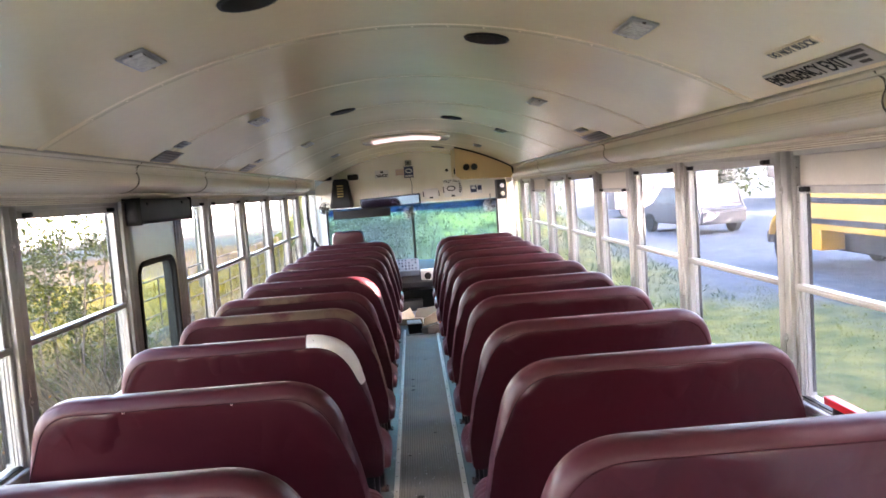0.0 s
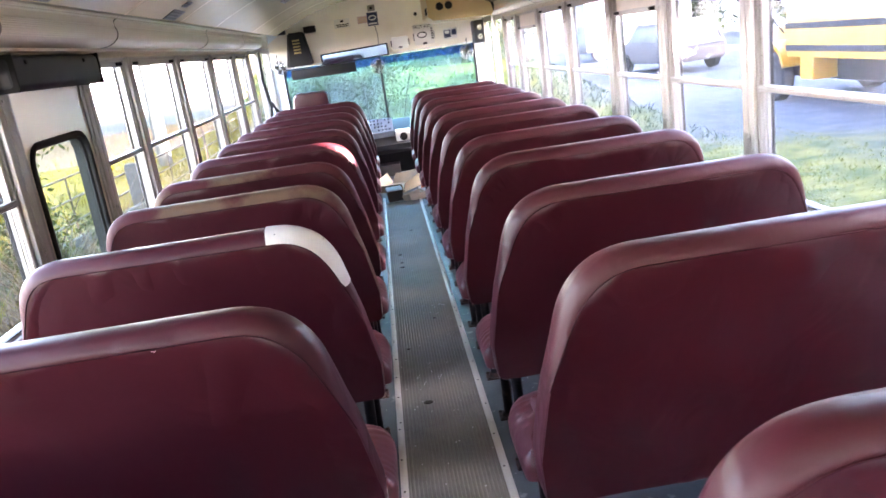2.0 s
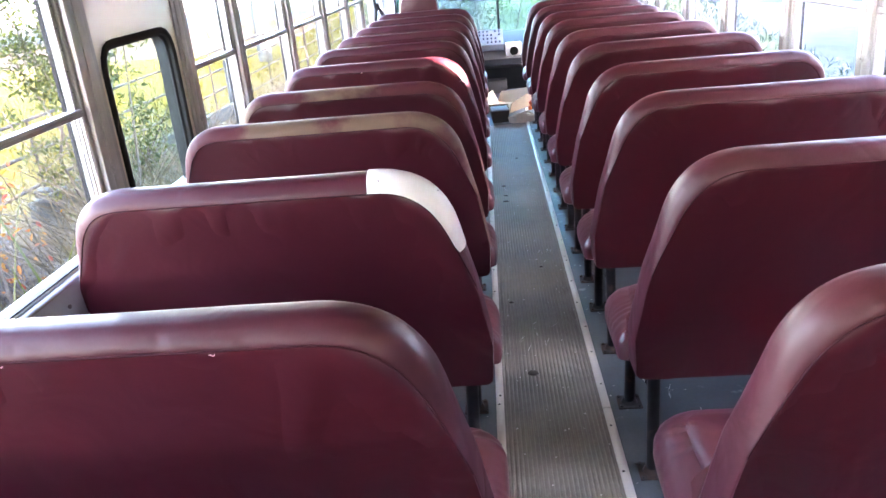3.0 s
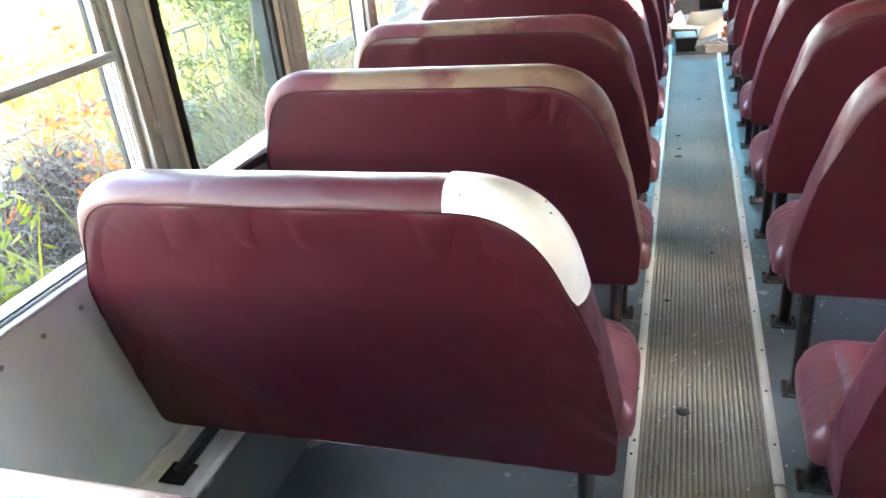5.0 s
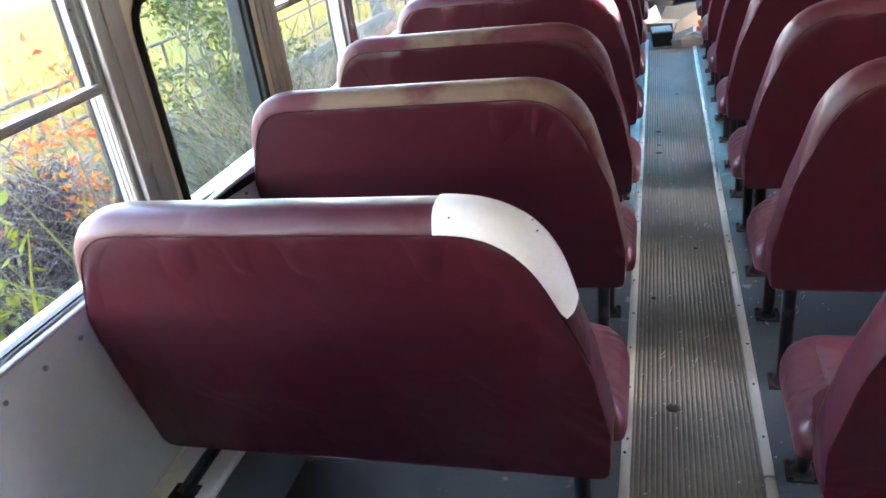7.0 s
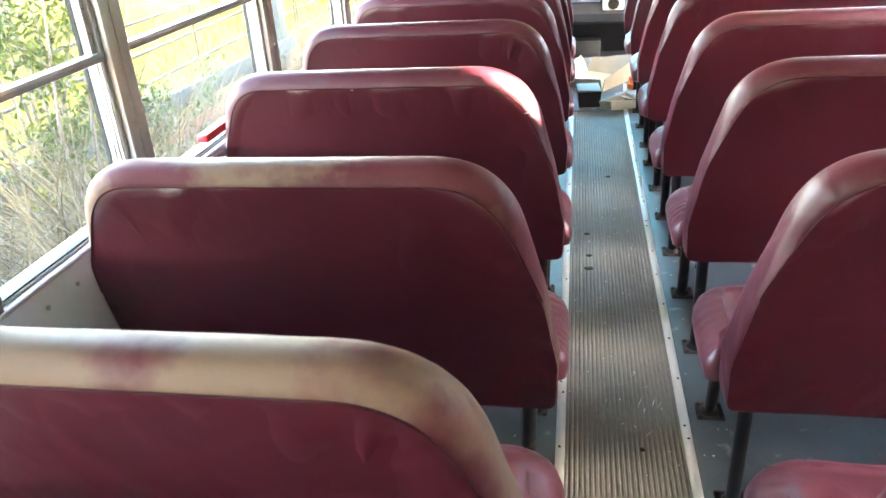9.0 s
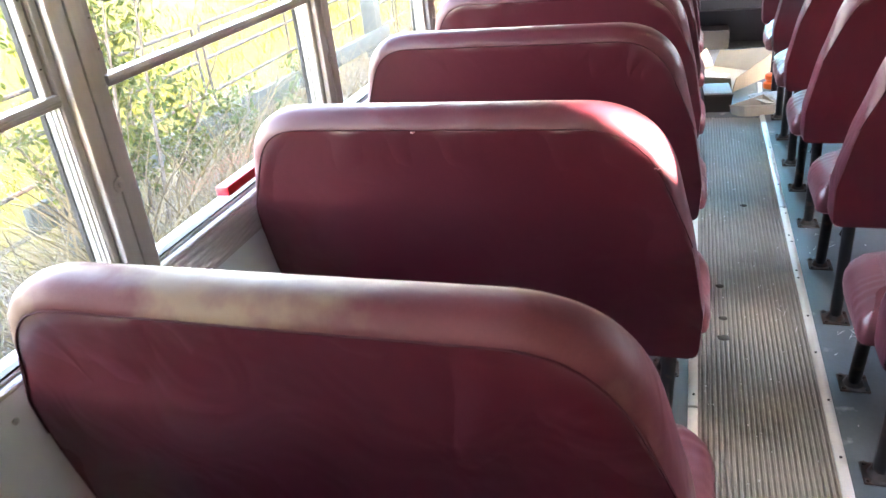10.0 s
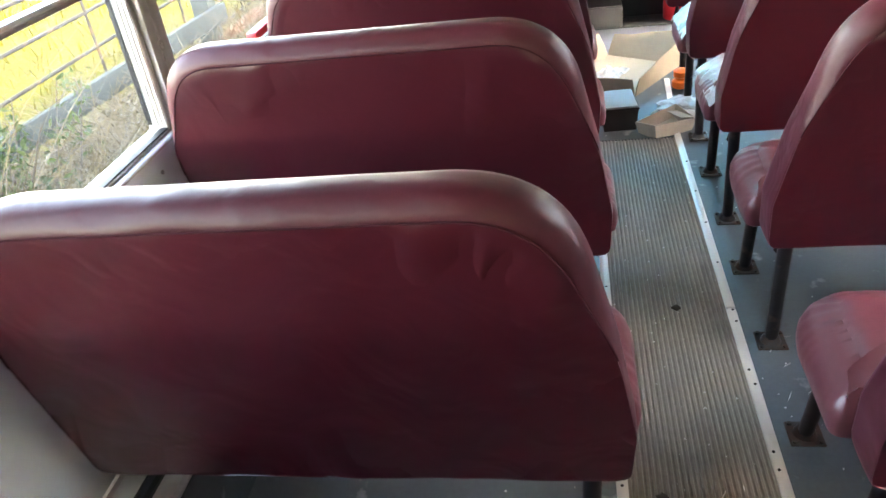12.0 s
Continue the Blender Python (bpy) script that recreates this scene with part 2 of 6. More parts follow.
def box(bm, x0, x1, y0, y1, z0, z1, bevel=0.0, seg=2, m=None):
    v = bmesh.ops.create_cube(bm, size=1)["verts"]
    t = Matrix.LocRotScale(((x0 + x1) / 2, (y0 + y1) / 2, (z0 + z1) / 2), None, (abs(x1 - x0), abs(y1 - y0), abs(z1 - z0)))
    bmesh.ops.transform(bm, matrix=t, verts=v)
    if bevel:
        e = list({e for k in v for e in k.link_edges})
        v = bmesh.ops.bevel(bm, geom=e, offset=bevel, segments=seg, profile=0.5, affect="EDGES", clamp_overlap=True)["verts"]
    if m is not None:
        bmesh.ops.transform(bm, matrix=m, verts=list({k for k in v}))
    return bm


def tube(bm, pts, r, seg=8, closed=False, r1=None):
    """A round bar along points."""
    pts = [Vector(p) for p in pts]
    rings = []
    k = len(pts)
    for i, p in enumerate(pts):
        d = (pts[(i + 1) % k] - pts[i - 1]) if closed else (pts[min(i + 1, k - 1)] - pts[max(i - 1, 0)])
        q = d.normalized().to_track_quat("Z", "Y")
        rr = r if r1 is None else r + (r1 - r) * i / (k - 1)
        rings.append([bm.verts.new(p + q @ Vector((rr * math.cos(a), rr * math.sin(a), 0))) for a in (2 * math.pi * j / seg for j in range(seg))])
    for i in range(k if closed else k - 1):
        a, b = rings[i], rings[(i + 1) % k]
        for j in range(seg):
            bm.faces.new((a[j], a[(j + 1) % seg], b[(j + 1) % seg], b[j]))
    if not closed:
        bm.faces.new(rings[0][::-1])
        bm.faces.new(rings[-1])
    return bm


def disc(bm, c, axis, r, depth, seg=24, bevel=0.0):
    q = Vector(axis).to_track_quat("Z", "Y")
    v = bmesh.ops.create_cone(bm, cap_ends=True, segments=seg, radius1=r, radius2=r - bevel, depth=depth)["verts"]
    bmesh.ops.transform(bm, matrix=Matrix.Translation(c) @ q.to_matrix().to_4x4(), verts=v)
    return bm


def rings_mesh(bm, rings, closed=True, cap=True):
    """Skin a list of equal rings of places."""
    vs = [[bm.verts.new(p) for p in ring] for ring in rings]
    k = len(vs[0])
    for a, b in zip(vs, vs[1:]):
        for j in range(k if closed else k - 1):
            bm.faces.new((a[j], a[(j + 1) % k], b[(j + 1) % k], b[j]))
    if cap and closed:
        bm.faces.new(vs[0][::-1])
        bm.faces.new(vs[-1])
    return bm


def extrude_y(bm, profile, y0, y1, closed=True, steps=1):
    """A profile of (x, z) drawn along y."""
    return rings_mesh(bm, [[(x, y0 + (y1 - y0) * i / steps, z) for x, z in profile] for i in range(steps + 1)], closed, closed)


def soft_outline(corners, count):
    """A closed smooth line through rounded corners (x, z, radius), as count even places."""
    pts = []
    n = len(corners)
    for i, (x, z, r) in enumerate(corners):
        p, a, b = Vector((x, z)), Vector(corners[i - 1][:2]), Vector(corners[(i + 1) % n][:2])
        u, w = (a - p).normalized(), (b - p).normalized()
        half = max(0.05, u.angle(w) / 2)
        cut = r / math.tan(half)
        s, e = p + u * cut, p + w * cut
        for j in range(13):
            t = j / 12
            pts.append(s * (1 - t) ** 2 + p * 2 * t * (1 - t) + e * t * t)
    lens = [0.0]
    for i in range(len(pts)):
        lens.append(lens[-1] + (pts[(i + 1) % len(pts)] - pts[i]).length)
    res, k = [], 0
    for i in range(count):
        s = lens[-1] * i / count
        while lens[k + 1] < s:
            k += 1
        f = (s - lens[k]) / max(1e-9, lens[k + 1] - lens[k])
        res.append(pts[k].lerp(pts[(k + 1) % len(pts)], f))
    return res


def lettering(name, words, m, size, material, parent=None, label="", stretch=1.0):
    """Flat printed words as a mesh."""
    cu = bpy.data.curves.new(name, "FONT")
    cu.body, cu.size, cu.align_x, cu.align_y, cu.extrude = words, size, "CENTER", "CENTER", 0.0006
    tmp = new(name, cu)
    me = bpy.data.meshes.new_from_object(tmp.evaluated_get(bpy.context.evaluated_depsgraph_get()))
    bpy.data.objects.remove(tmp)
    me.materials.clear()
    me.materials.append(material)
    ob = new(name, me)
    if parent:
        ob.parent = parent
    ob.matrix_basis = m @ Matrix.Diagonal((stretch, 1, 1, 1))
    return tagged(ob, label)


def soup(name, verts, faces, material, label, category, kind="stuff"):
    me = bpy.data.meshes.new(name)
    me.from_pydata(verts, [], faces)
    me.materials.append(material)
    return tagged(new(name, me), label, category, "", kind)

# ---- the coach body ----
Y_BACK, Y_FRONT = -2.45, 7.45
POSTS = {-1: [-1.16, -0.29, 0.58, 1.437, 2.11, 2.683, 3.55, 4.44, 5.30, 6.00],
         1: [-1.12, -0.24, 0.634, 1.515, 2.24, 2.95, 3.82, 4.62, 5.45, 6.05]}
SILL, HEAD, RAIL = 0.705, 1.452, 1.045
X_IN = 1.13


def arch(x):
    return 1.86 - 0.277 * x * x


# floor
bm = bmesh.new()
box(bm, -1.2, 1.2, Y_BACK, Y_FRONT + 0.1, -0.12, -0.012)
floor = tagged(ob_of("floor", bm, SIDE_FLOOR), "smooth worn grey rubber bus floor beside the aisle", "floor", "", "structure")
for side in (-1, 1):
    bm = bmesh.new()
    box(bm, *sorted((side * 0.172, side * 1.0)), Y_BACK, 5.95, -0.012, 0.0, 0.002)
    part("floor_sheet", bm, SIDE_FLOOR, floor)
bm = bmesh.new()
prof = [(-0.156, -0.011)]
x = -0.152
while x < 0.150:                      # moulded ribs of the aisle mat
    prof += [(x, -0.002), (x + 0.0026, 0.003), (x + 0.0078, 0.003), (x + 0.0104, -0.002)]
    x += 0.0127
prof += [(0.156, -0.001), (0.156, -0.011)]
extrude_y(bm, prof, Y_BACK, 5.735, True, 6)
tagged(ob_of("aisle_mat", bm, RUBBER), "ribbed black rubber aisle mat, dusty and scuffed", "floor mat", "", "structure")
bm = bmesh.new()
box(bm, -0.165, 0.165, 5.740, 6.62, -0.011, 0.001, 0.002)
tagged(ob_of("floor_threshold", bm, SIDE_FLOOR), "scuffed smooth rubber sheet at the front of the aisle", "floor", "", "structure")
bm = bmesh.new()
box(bm, -1.12, 1.12, 6.63, Y_FRONT, -0.011, 0.006, 0.002)
tagged(ob_of("front_floor", bm, SHEET), "pale blue-grey smooth floor beside the driver", "floor", "", "structure")
bm = bmesh.new()
box(bm, -1.12, 1.12, 7.195, 7.449, 0.0062, 0.010, 0.001, 1)
tagged(ob_of("toe_board", bm, SIDE_FLOOR), "dark worn rubber strip below the dashboard", "floor", "", "structure")
for side in (-1, 1):                  # metal trim strips along the mat, in lengths
    cuts = [Y_BACK, 1.565, 4.62, 6.12] if side > 0 else [Y_BACK, 0.7, 3.35, 6.05]
    tr = empty("trim_strip", Matrix(), "worn bright aluminium strip screwed along the aisle mat", "trim", "", "structure")
    for a, b in zip(cuts, cuts[1:]):
        bm = bmesh.new()
        extrude_y(bm, [(side * 0.162 + dx, z) for dx, z in ((-0.0135, -0.004), (-0.0120, 0.003), (-0.006, 0.0055), (0.006, 0.0055), (0.012, 0.003), (0.0135, -0.004))], a + 0.004, b - 0.004)
        part("strip", bm, STRIP, tr)
    bm = bmesh.new()
    y = -1.4
    while y < 5.6:
        disc(bm, (side * 0.162 + random.uniform(-0.004, 0.004), y, 0.006), (0, 0, 1), 0.0035, 0.002, 8)
        y += random.choice((0.21, 0.23, 0.19, 0.05))
    part("screws", bm, INK, tr)

# side walls
for side in (-1, 1):
    name = "wall_left" if side < 0 else "wall_right"
    s = side
    end = 6.06 if s < 0 else 6.10
    bm = bmesh.new()
    box(bm, *sorted((s * X_IN, s * 1.2)), Y_BACK, Y_FRONT if s < 0 else end, -0.12, SILL - 0.006)
    box(bm, *sorted((s * 1.185, s * 1.2)), Y_BACK, Y_FRONT, HEAD, 1.62)
    wall = tagged(ob_of(name, bm, GREY_WALL), "pale grey painted steel lower side wall with rivets", "wall", "", "structure")
    ys = POSTS[s]
    for a, b in zip([Y_BACK + 0.01] + ys, ys + [end]):
        bm = bmesh.new()              # one sheet a bay, lapped at the posts
        box(bm, *sorted((s * (X_IN - 0.004), s * (X_IN - 0.0005))), a + 0.003, b - 0.003, 0.245, SILL - 0.013, 0.0015, 1)
        panel = part("wall_panel", bm, GREY_WALL, wall)
        bm = bmesh.new()
        for k in range(8):            # rivets down the lap
            disc(bm, (s * (X_IN - 0.005), b - 0.02, 0.29 + 0.048 * k), (s, 0, 0), 0.0060, 0.006, 8, 0.003)
        n = max(2, round((b - a) / 0.10))
        for k in range(n):
            disc(bm, (s * (X_IN - 0.005), a + (b - a) * (k + 0.5) / n, SILL - 0.055), (s, 0, 0), 0.0055, 0.005, 8, 0.002)
        part("rivets", bm, RIVET, panel)
    bm = bmesh.new()                  # ledge at the foot of the wall that carries the seats
    extrude_y(bm, [(s * 1.129, 0.0), (s * 1.129, 0.243), (s * 1.118, 0.247), (s * 1.112, 0.240), (s * 0.992, 0.240), (s * 0.985, 0.232), (s * 0.985, 0.0)], Y_BACK, 6.0)
    ledge = tagged(ob_of("ledge", bm, LEDGE), "white painted ledge along the foot of the wall", "ledge", "", "structure")
    bm = bmesh.new()
    box(bm, *sorted((s * 0.978, s * 0.984)), Y_BACK, 6.0, 0.003, 0.226)
    part("ledge_face", bm, SIDE_FLOOR, ledge, "dark grey rubber face")
    bm = bmesh.new()                  # sill rail
    extrude_y(bm, [(s * 1.19, SILL), (s * 1.19, SILL - 0.012), (s * 1.1215, SILL - 0.012), (s * 1.1185, SILL - 0.009), (s * 1.1185, SILL - 0.003), (s * 1.1215, SILL)], Y_BACK, end)
    tagged(ob_of("window_sill", bm, SILL_ALU), "narrow grey metal window sill rail along the wall", "sill", "", "structure")
    # ribbed strip in the push-out bays
    for a, b in (((2.72, 3.51), (4.48, 5.26)) if s < 0 else ((-0.2, 0.60), (2.99, 3.78))):
        bm = bmesh.new()
        prof = [(s * 1.127, SILL - 0.0135), (s * 1.118, SILL - 0.016)]
        z = SILL - 0.020
        while z > SILL - 0.090:
            prof += [(s * 1.116, z), (s * 1.116, z - 0.005), (s * 1.121, z - 0.007), (s * 1.121, z - 0.010)]
            z -= 0.012
        prof += [(s * 1.127, z)]
        extrude_y(bm, prof, a, b)
        part("ribbed_strip", bm, SILL_ALU, wall, "ribbed aluminium strip")
    # ribbed head panel and rounded trim duct under the ceiling
    bm = bmesh.new()
    prof = [(s * 1.185, HEAD - 0.012), (s * 1.132, HEAD - 0.012)]
    for k in range(5):
        z = HEAD - 0.008 + k * 0.006
        prof += [(s * 1.133, z), (s * 1.127, z + 0.002), (s * 1.127, z + 0.004)]
    prof += [(s * 1.130, HEAD + 0.024), (s * 1.185, HEAD + 0.024)]
    extrude_y(bm, prof, Y_BACK, 6.3)
    part("head_panel", bm, DUCT, wall, "cream ribbed head panel")
    bm = bmesh.new()
    prof = [(s * 1.184, 1.478), (s * 1.112, 1.476)]
    prof += [(s * (1.094 + 0.013 * math.cos(t)), 1.474 - 0.011 * math.sin(t)) for t in (0.1, 0.8, 1.6, 2.4, 3.1)]     # lower bead
    bulge = [(1.082 - 0.074 * math.sin(t), 1.476 + 0.052 * (1 - math.cos(t))) for t in (1.95 * k / 16 for k in range(17))]
    for k, (x, z) in enumerate(bulge):    # fine flutes along the bulge
        prof += [(s * x, z), (s * (x - 0.0026), z + 0.0010)]
    prof += [(s * 1.016, 1.560), (s * 1.016, 1.574)]
    prof += [(s * (1.000 + 0.013 * math.cos(t)), 1.585 + 0.010 * math.sin(t)) for t in (-0.7, -1.5, -2.3, -3.1, 2.4)]  # upper bead
    prof += [(s * 0.996, 1.594), (s * 0.996, 1.605), (s * 1.184, 1.615)]
    extrude_y(bm, prof, Y_BACK, 6.2, True, 8)
    duct = tagged(ob_of("trim_duct", bm, DUCT), "cream rounded metal trim duct above the windows", "trim", "", "structure")
    for y in ((0.25, 1.30, 2.25, 3.9, 5.2) if s < 0 else (-0.05, 2.25, 4.3)):
        bm = bmesh.new()              # joint in the duct
        pts = [(s * 0.986, y, 1.585), (s * 1.010, y + 0.006, 1.568)] + [(s * (x - 0.0035), y + 0.010 * math.sin(3.0 * k / 16), z) for k, (x, z) in list(enumerate(bulge))[::-2]]
        tube(bm, pts, 0.0023, 6)
        part("joint", bm, LABEL_INK, duct)
        bm = bmesh.new()
        for dy in (-0.02, 0.02):
            disc(bm, (s * 1.0, y + dy, 1.588), (s * 0.4, 0, -1), 0.005, 0.006, 8, 0.002)
            disc(bm, (s * 1.092, y + dy, 1.467), (0, 0, -1), 0.005, 0.006, 8, 0.002)
        part("screws", bm, RUSTY, duct)

# ceiling: one lapped shell
bm = bmesh.new()
xs = [-0.985 + 1.97 * i / 40 for i in range(41)]
ys = [Y_BACK + (Y_FRONT + 0.1 - Y_BACK) * i / 20 for i in range(21)]
low = [[bm.verts.new((x, y, arch(x))) for x in xs] for y in ys]
top = [[bm.verts.new((x * 1.22, y, arch(x) + 0.05 - 0.03 * abs(x))) for x in xs] for y in ys]
for i in range(20):
    for j in range(40):
        bm.faces.new((low[i][j], low[i][j + 1], low[i + 1][j + 1], low[i + 1][j]))
        bm.faces.new((top[i][j + 1], top[i][j], top[i + 1][j], top[i + 1][j + 1]))
for k, y in enumerate((-1.3, -0.38, 0.50, 1.42, 2.32, 3.2, 4.08, 5.55, 6.4)):   # laps of the roof sheets
    rings_mesh(bm, [[(x, y + dy, arch(x) - dz) for dy, dz in ((0, -0.001), (0.004, 0.0014 + 0.0012 * (k == 2)), (0.036, 0.0018 + 0.0014 * (k == 2)), (0.046, -0.001))] for x in xs])
    for j in range(1, 40):
        if j % 2:
            disc(bm, (xs[j], y + 0.019, arch(xs[j]) - (0.0042 if k == 2 else 0.0030)), (0, 0, -1), 0.004, 0.003, 6, 0.002)
tagged(ob_of("ceiling", bm, CREAM), "cream painted curved steel ceiling with lapped riveted sheets", "ceiling", "", "structure")

# back wall, behind the walk; its unseen openings are added to let light in
bm = bmesh.new()
for x0, x1, z0, z1 in ((-1.2, 1.2, -0.12, 1.08), (-1.2, 1.2, 1.32, 1.9), (-1.2, -0.86, 1.08, 1.32), (0.86, 1.2, 1.08, 1.32), (-0.50, -0.28, 1.08, 1.32), (0.28, 0.50, 1.08, 1.32)):
    box(bm, x0, x1, Y_BACK - 0.06, Y_BACK - 0.001, z0, z1)
tagged(ob_of("wall_back", bm, BULKHEAD), "cream steel rear wall of the bus with three openings added for light", "wall", "", "structure")
rear = empty("window_rear", Matrix(), "three unseen panes added in the rear wall to let light in", "window", "", "structure")
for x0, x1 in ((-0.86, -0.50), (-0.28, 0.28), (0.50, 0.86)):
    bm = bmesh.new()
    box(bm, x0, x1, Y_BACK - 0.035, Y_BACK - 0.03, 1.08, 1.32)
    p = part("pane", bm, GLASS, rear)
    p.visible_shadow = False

# posts between the windows


def post(s, y, parent):
    bm = bmesh.new()
    for a, b in ((-0.038, -0.0015), (0.0015, 0.038)):
        box(bm, *sorted((s * 1.117, s * 1.172)), y + a, y + b, SILL, HEAD - 0.006, 0.003, 2)
    box(bm, *sorted((s * 1.124, s * 1.172)), y - 0.002, y + 0.002, SILL, HEAD - 0.006)
    p = part("post", bm, ALU, parent)
    for z in (0.884, 1.332):
        bm = bmesh.new()
        disc(bm, (s * 1.1155, y - 0.004, z), (-s, 0, 0), 0.0135, 0.003, 20, 0.001)
        disc(bm, (s * 1.1125, y - 0.004, z), (-s, 0, 0), 0.0065, 0.006, 12, 0.002)
        part("screw", bm, ALU, p)


def latch(bm, s, y, z):
    box(bm, *sorted((s * 1.117, s * 1.128)), y - 0.014, y + 0.014, z - 0.007, z + 0.007, 0.003, 1)


def window(number, s, y0, y1, drop=0.0, handle=None):
    """A split sash window between two posts; drop: how far the upper sash is let down."""
    w = empty("window_%d" % number, pose(0, 0, 0), "aluminium split sash bus window with dusty glass" + (", upper sash let down a little" if drop else ", closed"), "window", "", "structure")
    a, b = y0 + 0.038, y1 - 0.038
    bm = bmesh.new()                  # outer frame, stepped
    for ya, yb in ((a, a + 0.016), (b - 0.016, b)):
        box(bm, *sorted((s * 1.130, s * 1.180)), ya, yb, SILL, HEAD - 0.006, 0.002, 1)
    box(bm, *sorted((s * 1.130, s * 1.180)), a + 0.016, b - 0.016, SILL, SILL + 0.007, 0.002, 1)
    box(bm, *sorted((s * 1.130, s * 1.180)), a + 0.016, b - 0.016, HEAD - 0.022, HEAD - 0.006, 0.002, 1)
    for ya, yb in ((a + 0.015, a + 0.019), (b - 0.019, b - 0.015)):    # grooved jambs
        for x in (1.1335, 1.1435, 1.1535):
            box(bm, *sorted((s * x, s * (x + 0.004))), ya, yb, SILL + 0.011, HEAD - 0.022)
    part("window_frame", bm, ALU, w)
    bm = bmesh.new()
    for ya in (a + 0.0165, b - 0.0195):
        box(bm, *sorted((s * 1.1675, s * 1.177)), ya, ya + 0.003, SILL + 0.02, HEAD - 0.024)
    box(bm, *sorted((s * 1.1335, s * 1.1500)), a + 0.017, b - 0.017, SILL + 0.0072, SILL + 0.0105)
    part("gasket", bm, GASKET, w)
    hi = HEAD - 0.024 - drop
    if drop:
        bm = bmesh.new()
        box(bm, *sorted((s * 1.148, s * 1.156)), a + 0.02, b - 0.02, hi - 0.01, HEAD - 0.018, 0.001, 1)
        part("head_plate", bm, DOOR_CREAM, w, "grey plate above the lowered sash")
    bm = bmesh.new()                  # upper sash
    rail = RAIL
    for ya, yb in ((a + 0.0200, a + 0.034), (b - 0.034, b - 0.0200)):
        box(bm, *sorted((s * 1.136, s * 1.150)), ya, yb, rail - 0.012, hi, 0.002, 1)
    box(bm, *sorted((s * 1.134, s * 1.150)), a + 0.034, b - 0.034, hi - 0.022, hi + (0.003 if not drop else 0), 0.002, 1)
    sash = part("upper_sash", bm, ALU, w)
    bm = bmesh.new()
    box(bm, *sorted((s * 1.126, s * 1.151)), a + 0.018, b - 0.018, rail - 0.010, rail + 0.009, 0.0022, 2)
    box(bm, *sorted((s * 1.1235, s * 1.1265)), a + 0.02, b - 0.02, rail - 0.004, rail + 0.001, 0.001, 1)
    part("meeting_rail", bm, ALU, sash)
    for yy in (a + 0.08, b - 0.08):
        bm = bmesh.new()
        latch(bm, s, yy, hi - 0.010)
        box(bm, *sorted((s * 1.126, s * 1.136)), yy - 0.020, yy + 0.020, hi - 0.018, hi - 0.003, 0.001, 1)
        part("latch", bm, GASKET, sash)
    bm = bmesh.new()
    for ya in (a + 0.025, b - 0.029):  # ratchet holes in the stiles
        for k in range(7):
            disc(bm, (s * 1.1357, ya + 0.002, rail + 0.05 + 0.05 * k), (s, 0, 0), 0.0016, 0.002, 6)
    part("ratchet_slots", bm, INK, sash)
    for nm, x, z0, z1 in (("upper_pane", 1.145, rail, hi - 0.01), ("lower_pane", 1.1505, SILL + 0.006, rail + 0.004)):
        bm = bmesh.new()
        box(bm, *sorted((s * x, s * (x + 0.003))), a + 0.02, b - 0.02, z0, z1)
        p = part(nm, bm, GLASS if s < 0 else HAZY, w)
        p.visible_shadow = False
    if handle:
        bm = bmesh.new()
        box(bm, *sorted((s * 1.094, s * 1.124)), handle[0], handle[1], 0.748, 0.770, 0.004, 2)
        part("release_handle", bm, RED, w, "bright red emergency release bar")
        bm = bmesh.new()
        for yy in (handle[0] + 0.17, handle[1] - 0.05):
            disc(bm, (s * 1.108, yy, 0.735), (0, 0, 1), 0.014, 0.03, 12)
        part("pivot", bm, GASKET, w)


num = 1
for s in (-1, 1):
    wall = bpy.data.objects["wall_left" if s < 0 else "wall_right"]
    for y in POSTS[s]:
        post(s, y, wall)
    ys = [Y_BACK + 0.4] + POSTS[s]
    for i, (a, b) in enumerate(zip(ys, ys[1:])):
        if s < 0 and abs(a - 1.437) < 0.01:
            continue
        drop = 0.085 if (s > 0 and i in (2, 5, 8)) or (s < 0 and i == 1) else 0.0
        handle = None
        if s < 0 and i == 6:
            handle = (2.94, 3.36)
        elif s < 0 and i == 8:
            handle = (4.90, 5.2)
        elif s > 0 and i == 2:
            handle = (-0.12, 0.39)
        window(num, s, a, b, drop, handle)
        num += 1

# emergency exit panel in the left wall
ex = empty("emergency_door", Matrix(), "cream emergency exit panel with a small gasketed window", "door", "", "structure")
ya, yb = 1.437 + 0.0385, 2.11 - 0.0385
hole = soft_outline([(1.53, 0.70, 0.05), (2.00, 0.66, 0.05), (2.00, 1.19, 0.08), (1.53, 1.185, 0.08)], 64)


def to_rect(p):
    """The place on the panel's edge out from the middle through p."""
    c = Vector((1.775, 0.94))
    d = p - c
    f = min(((yb if d.x > 0 else ya) - c.x) / d.x if abs(d.x) > 1e-6 else 99, ((HEAD - 0.008 if d.y > 0 else SILL - 0.04) - c.y) / d.y if abs(d.y) > 1e-6 else 99)
    return c + d * f


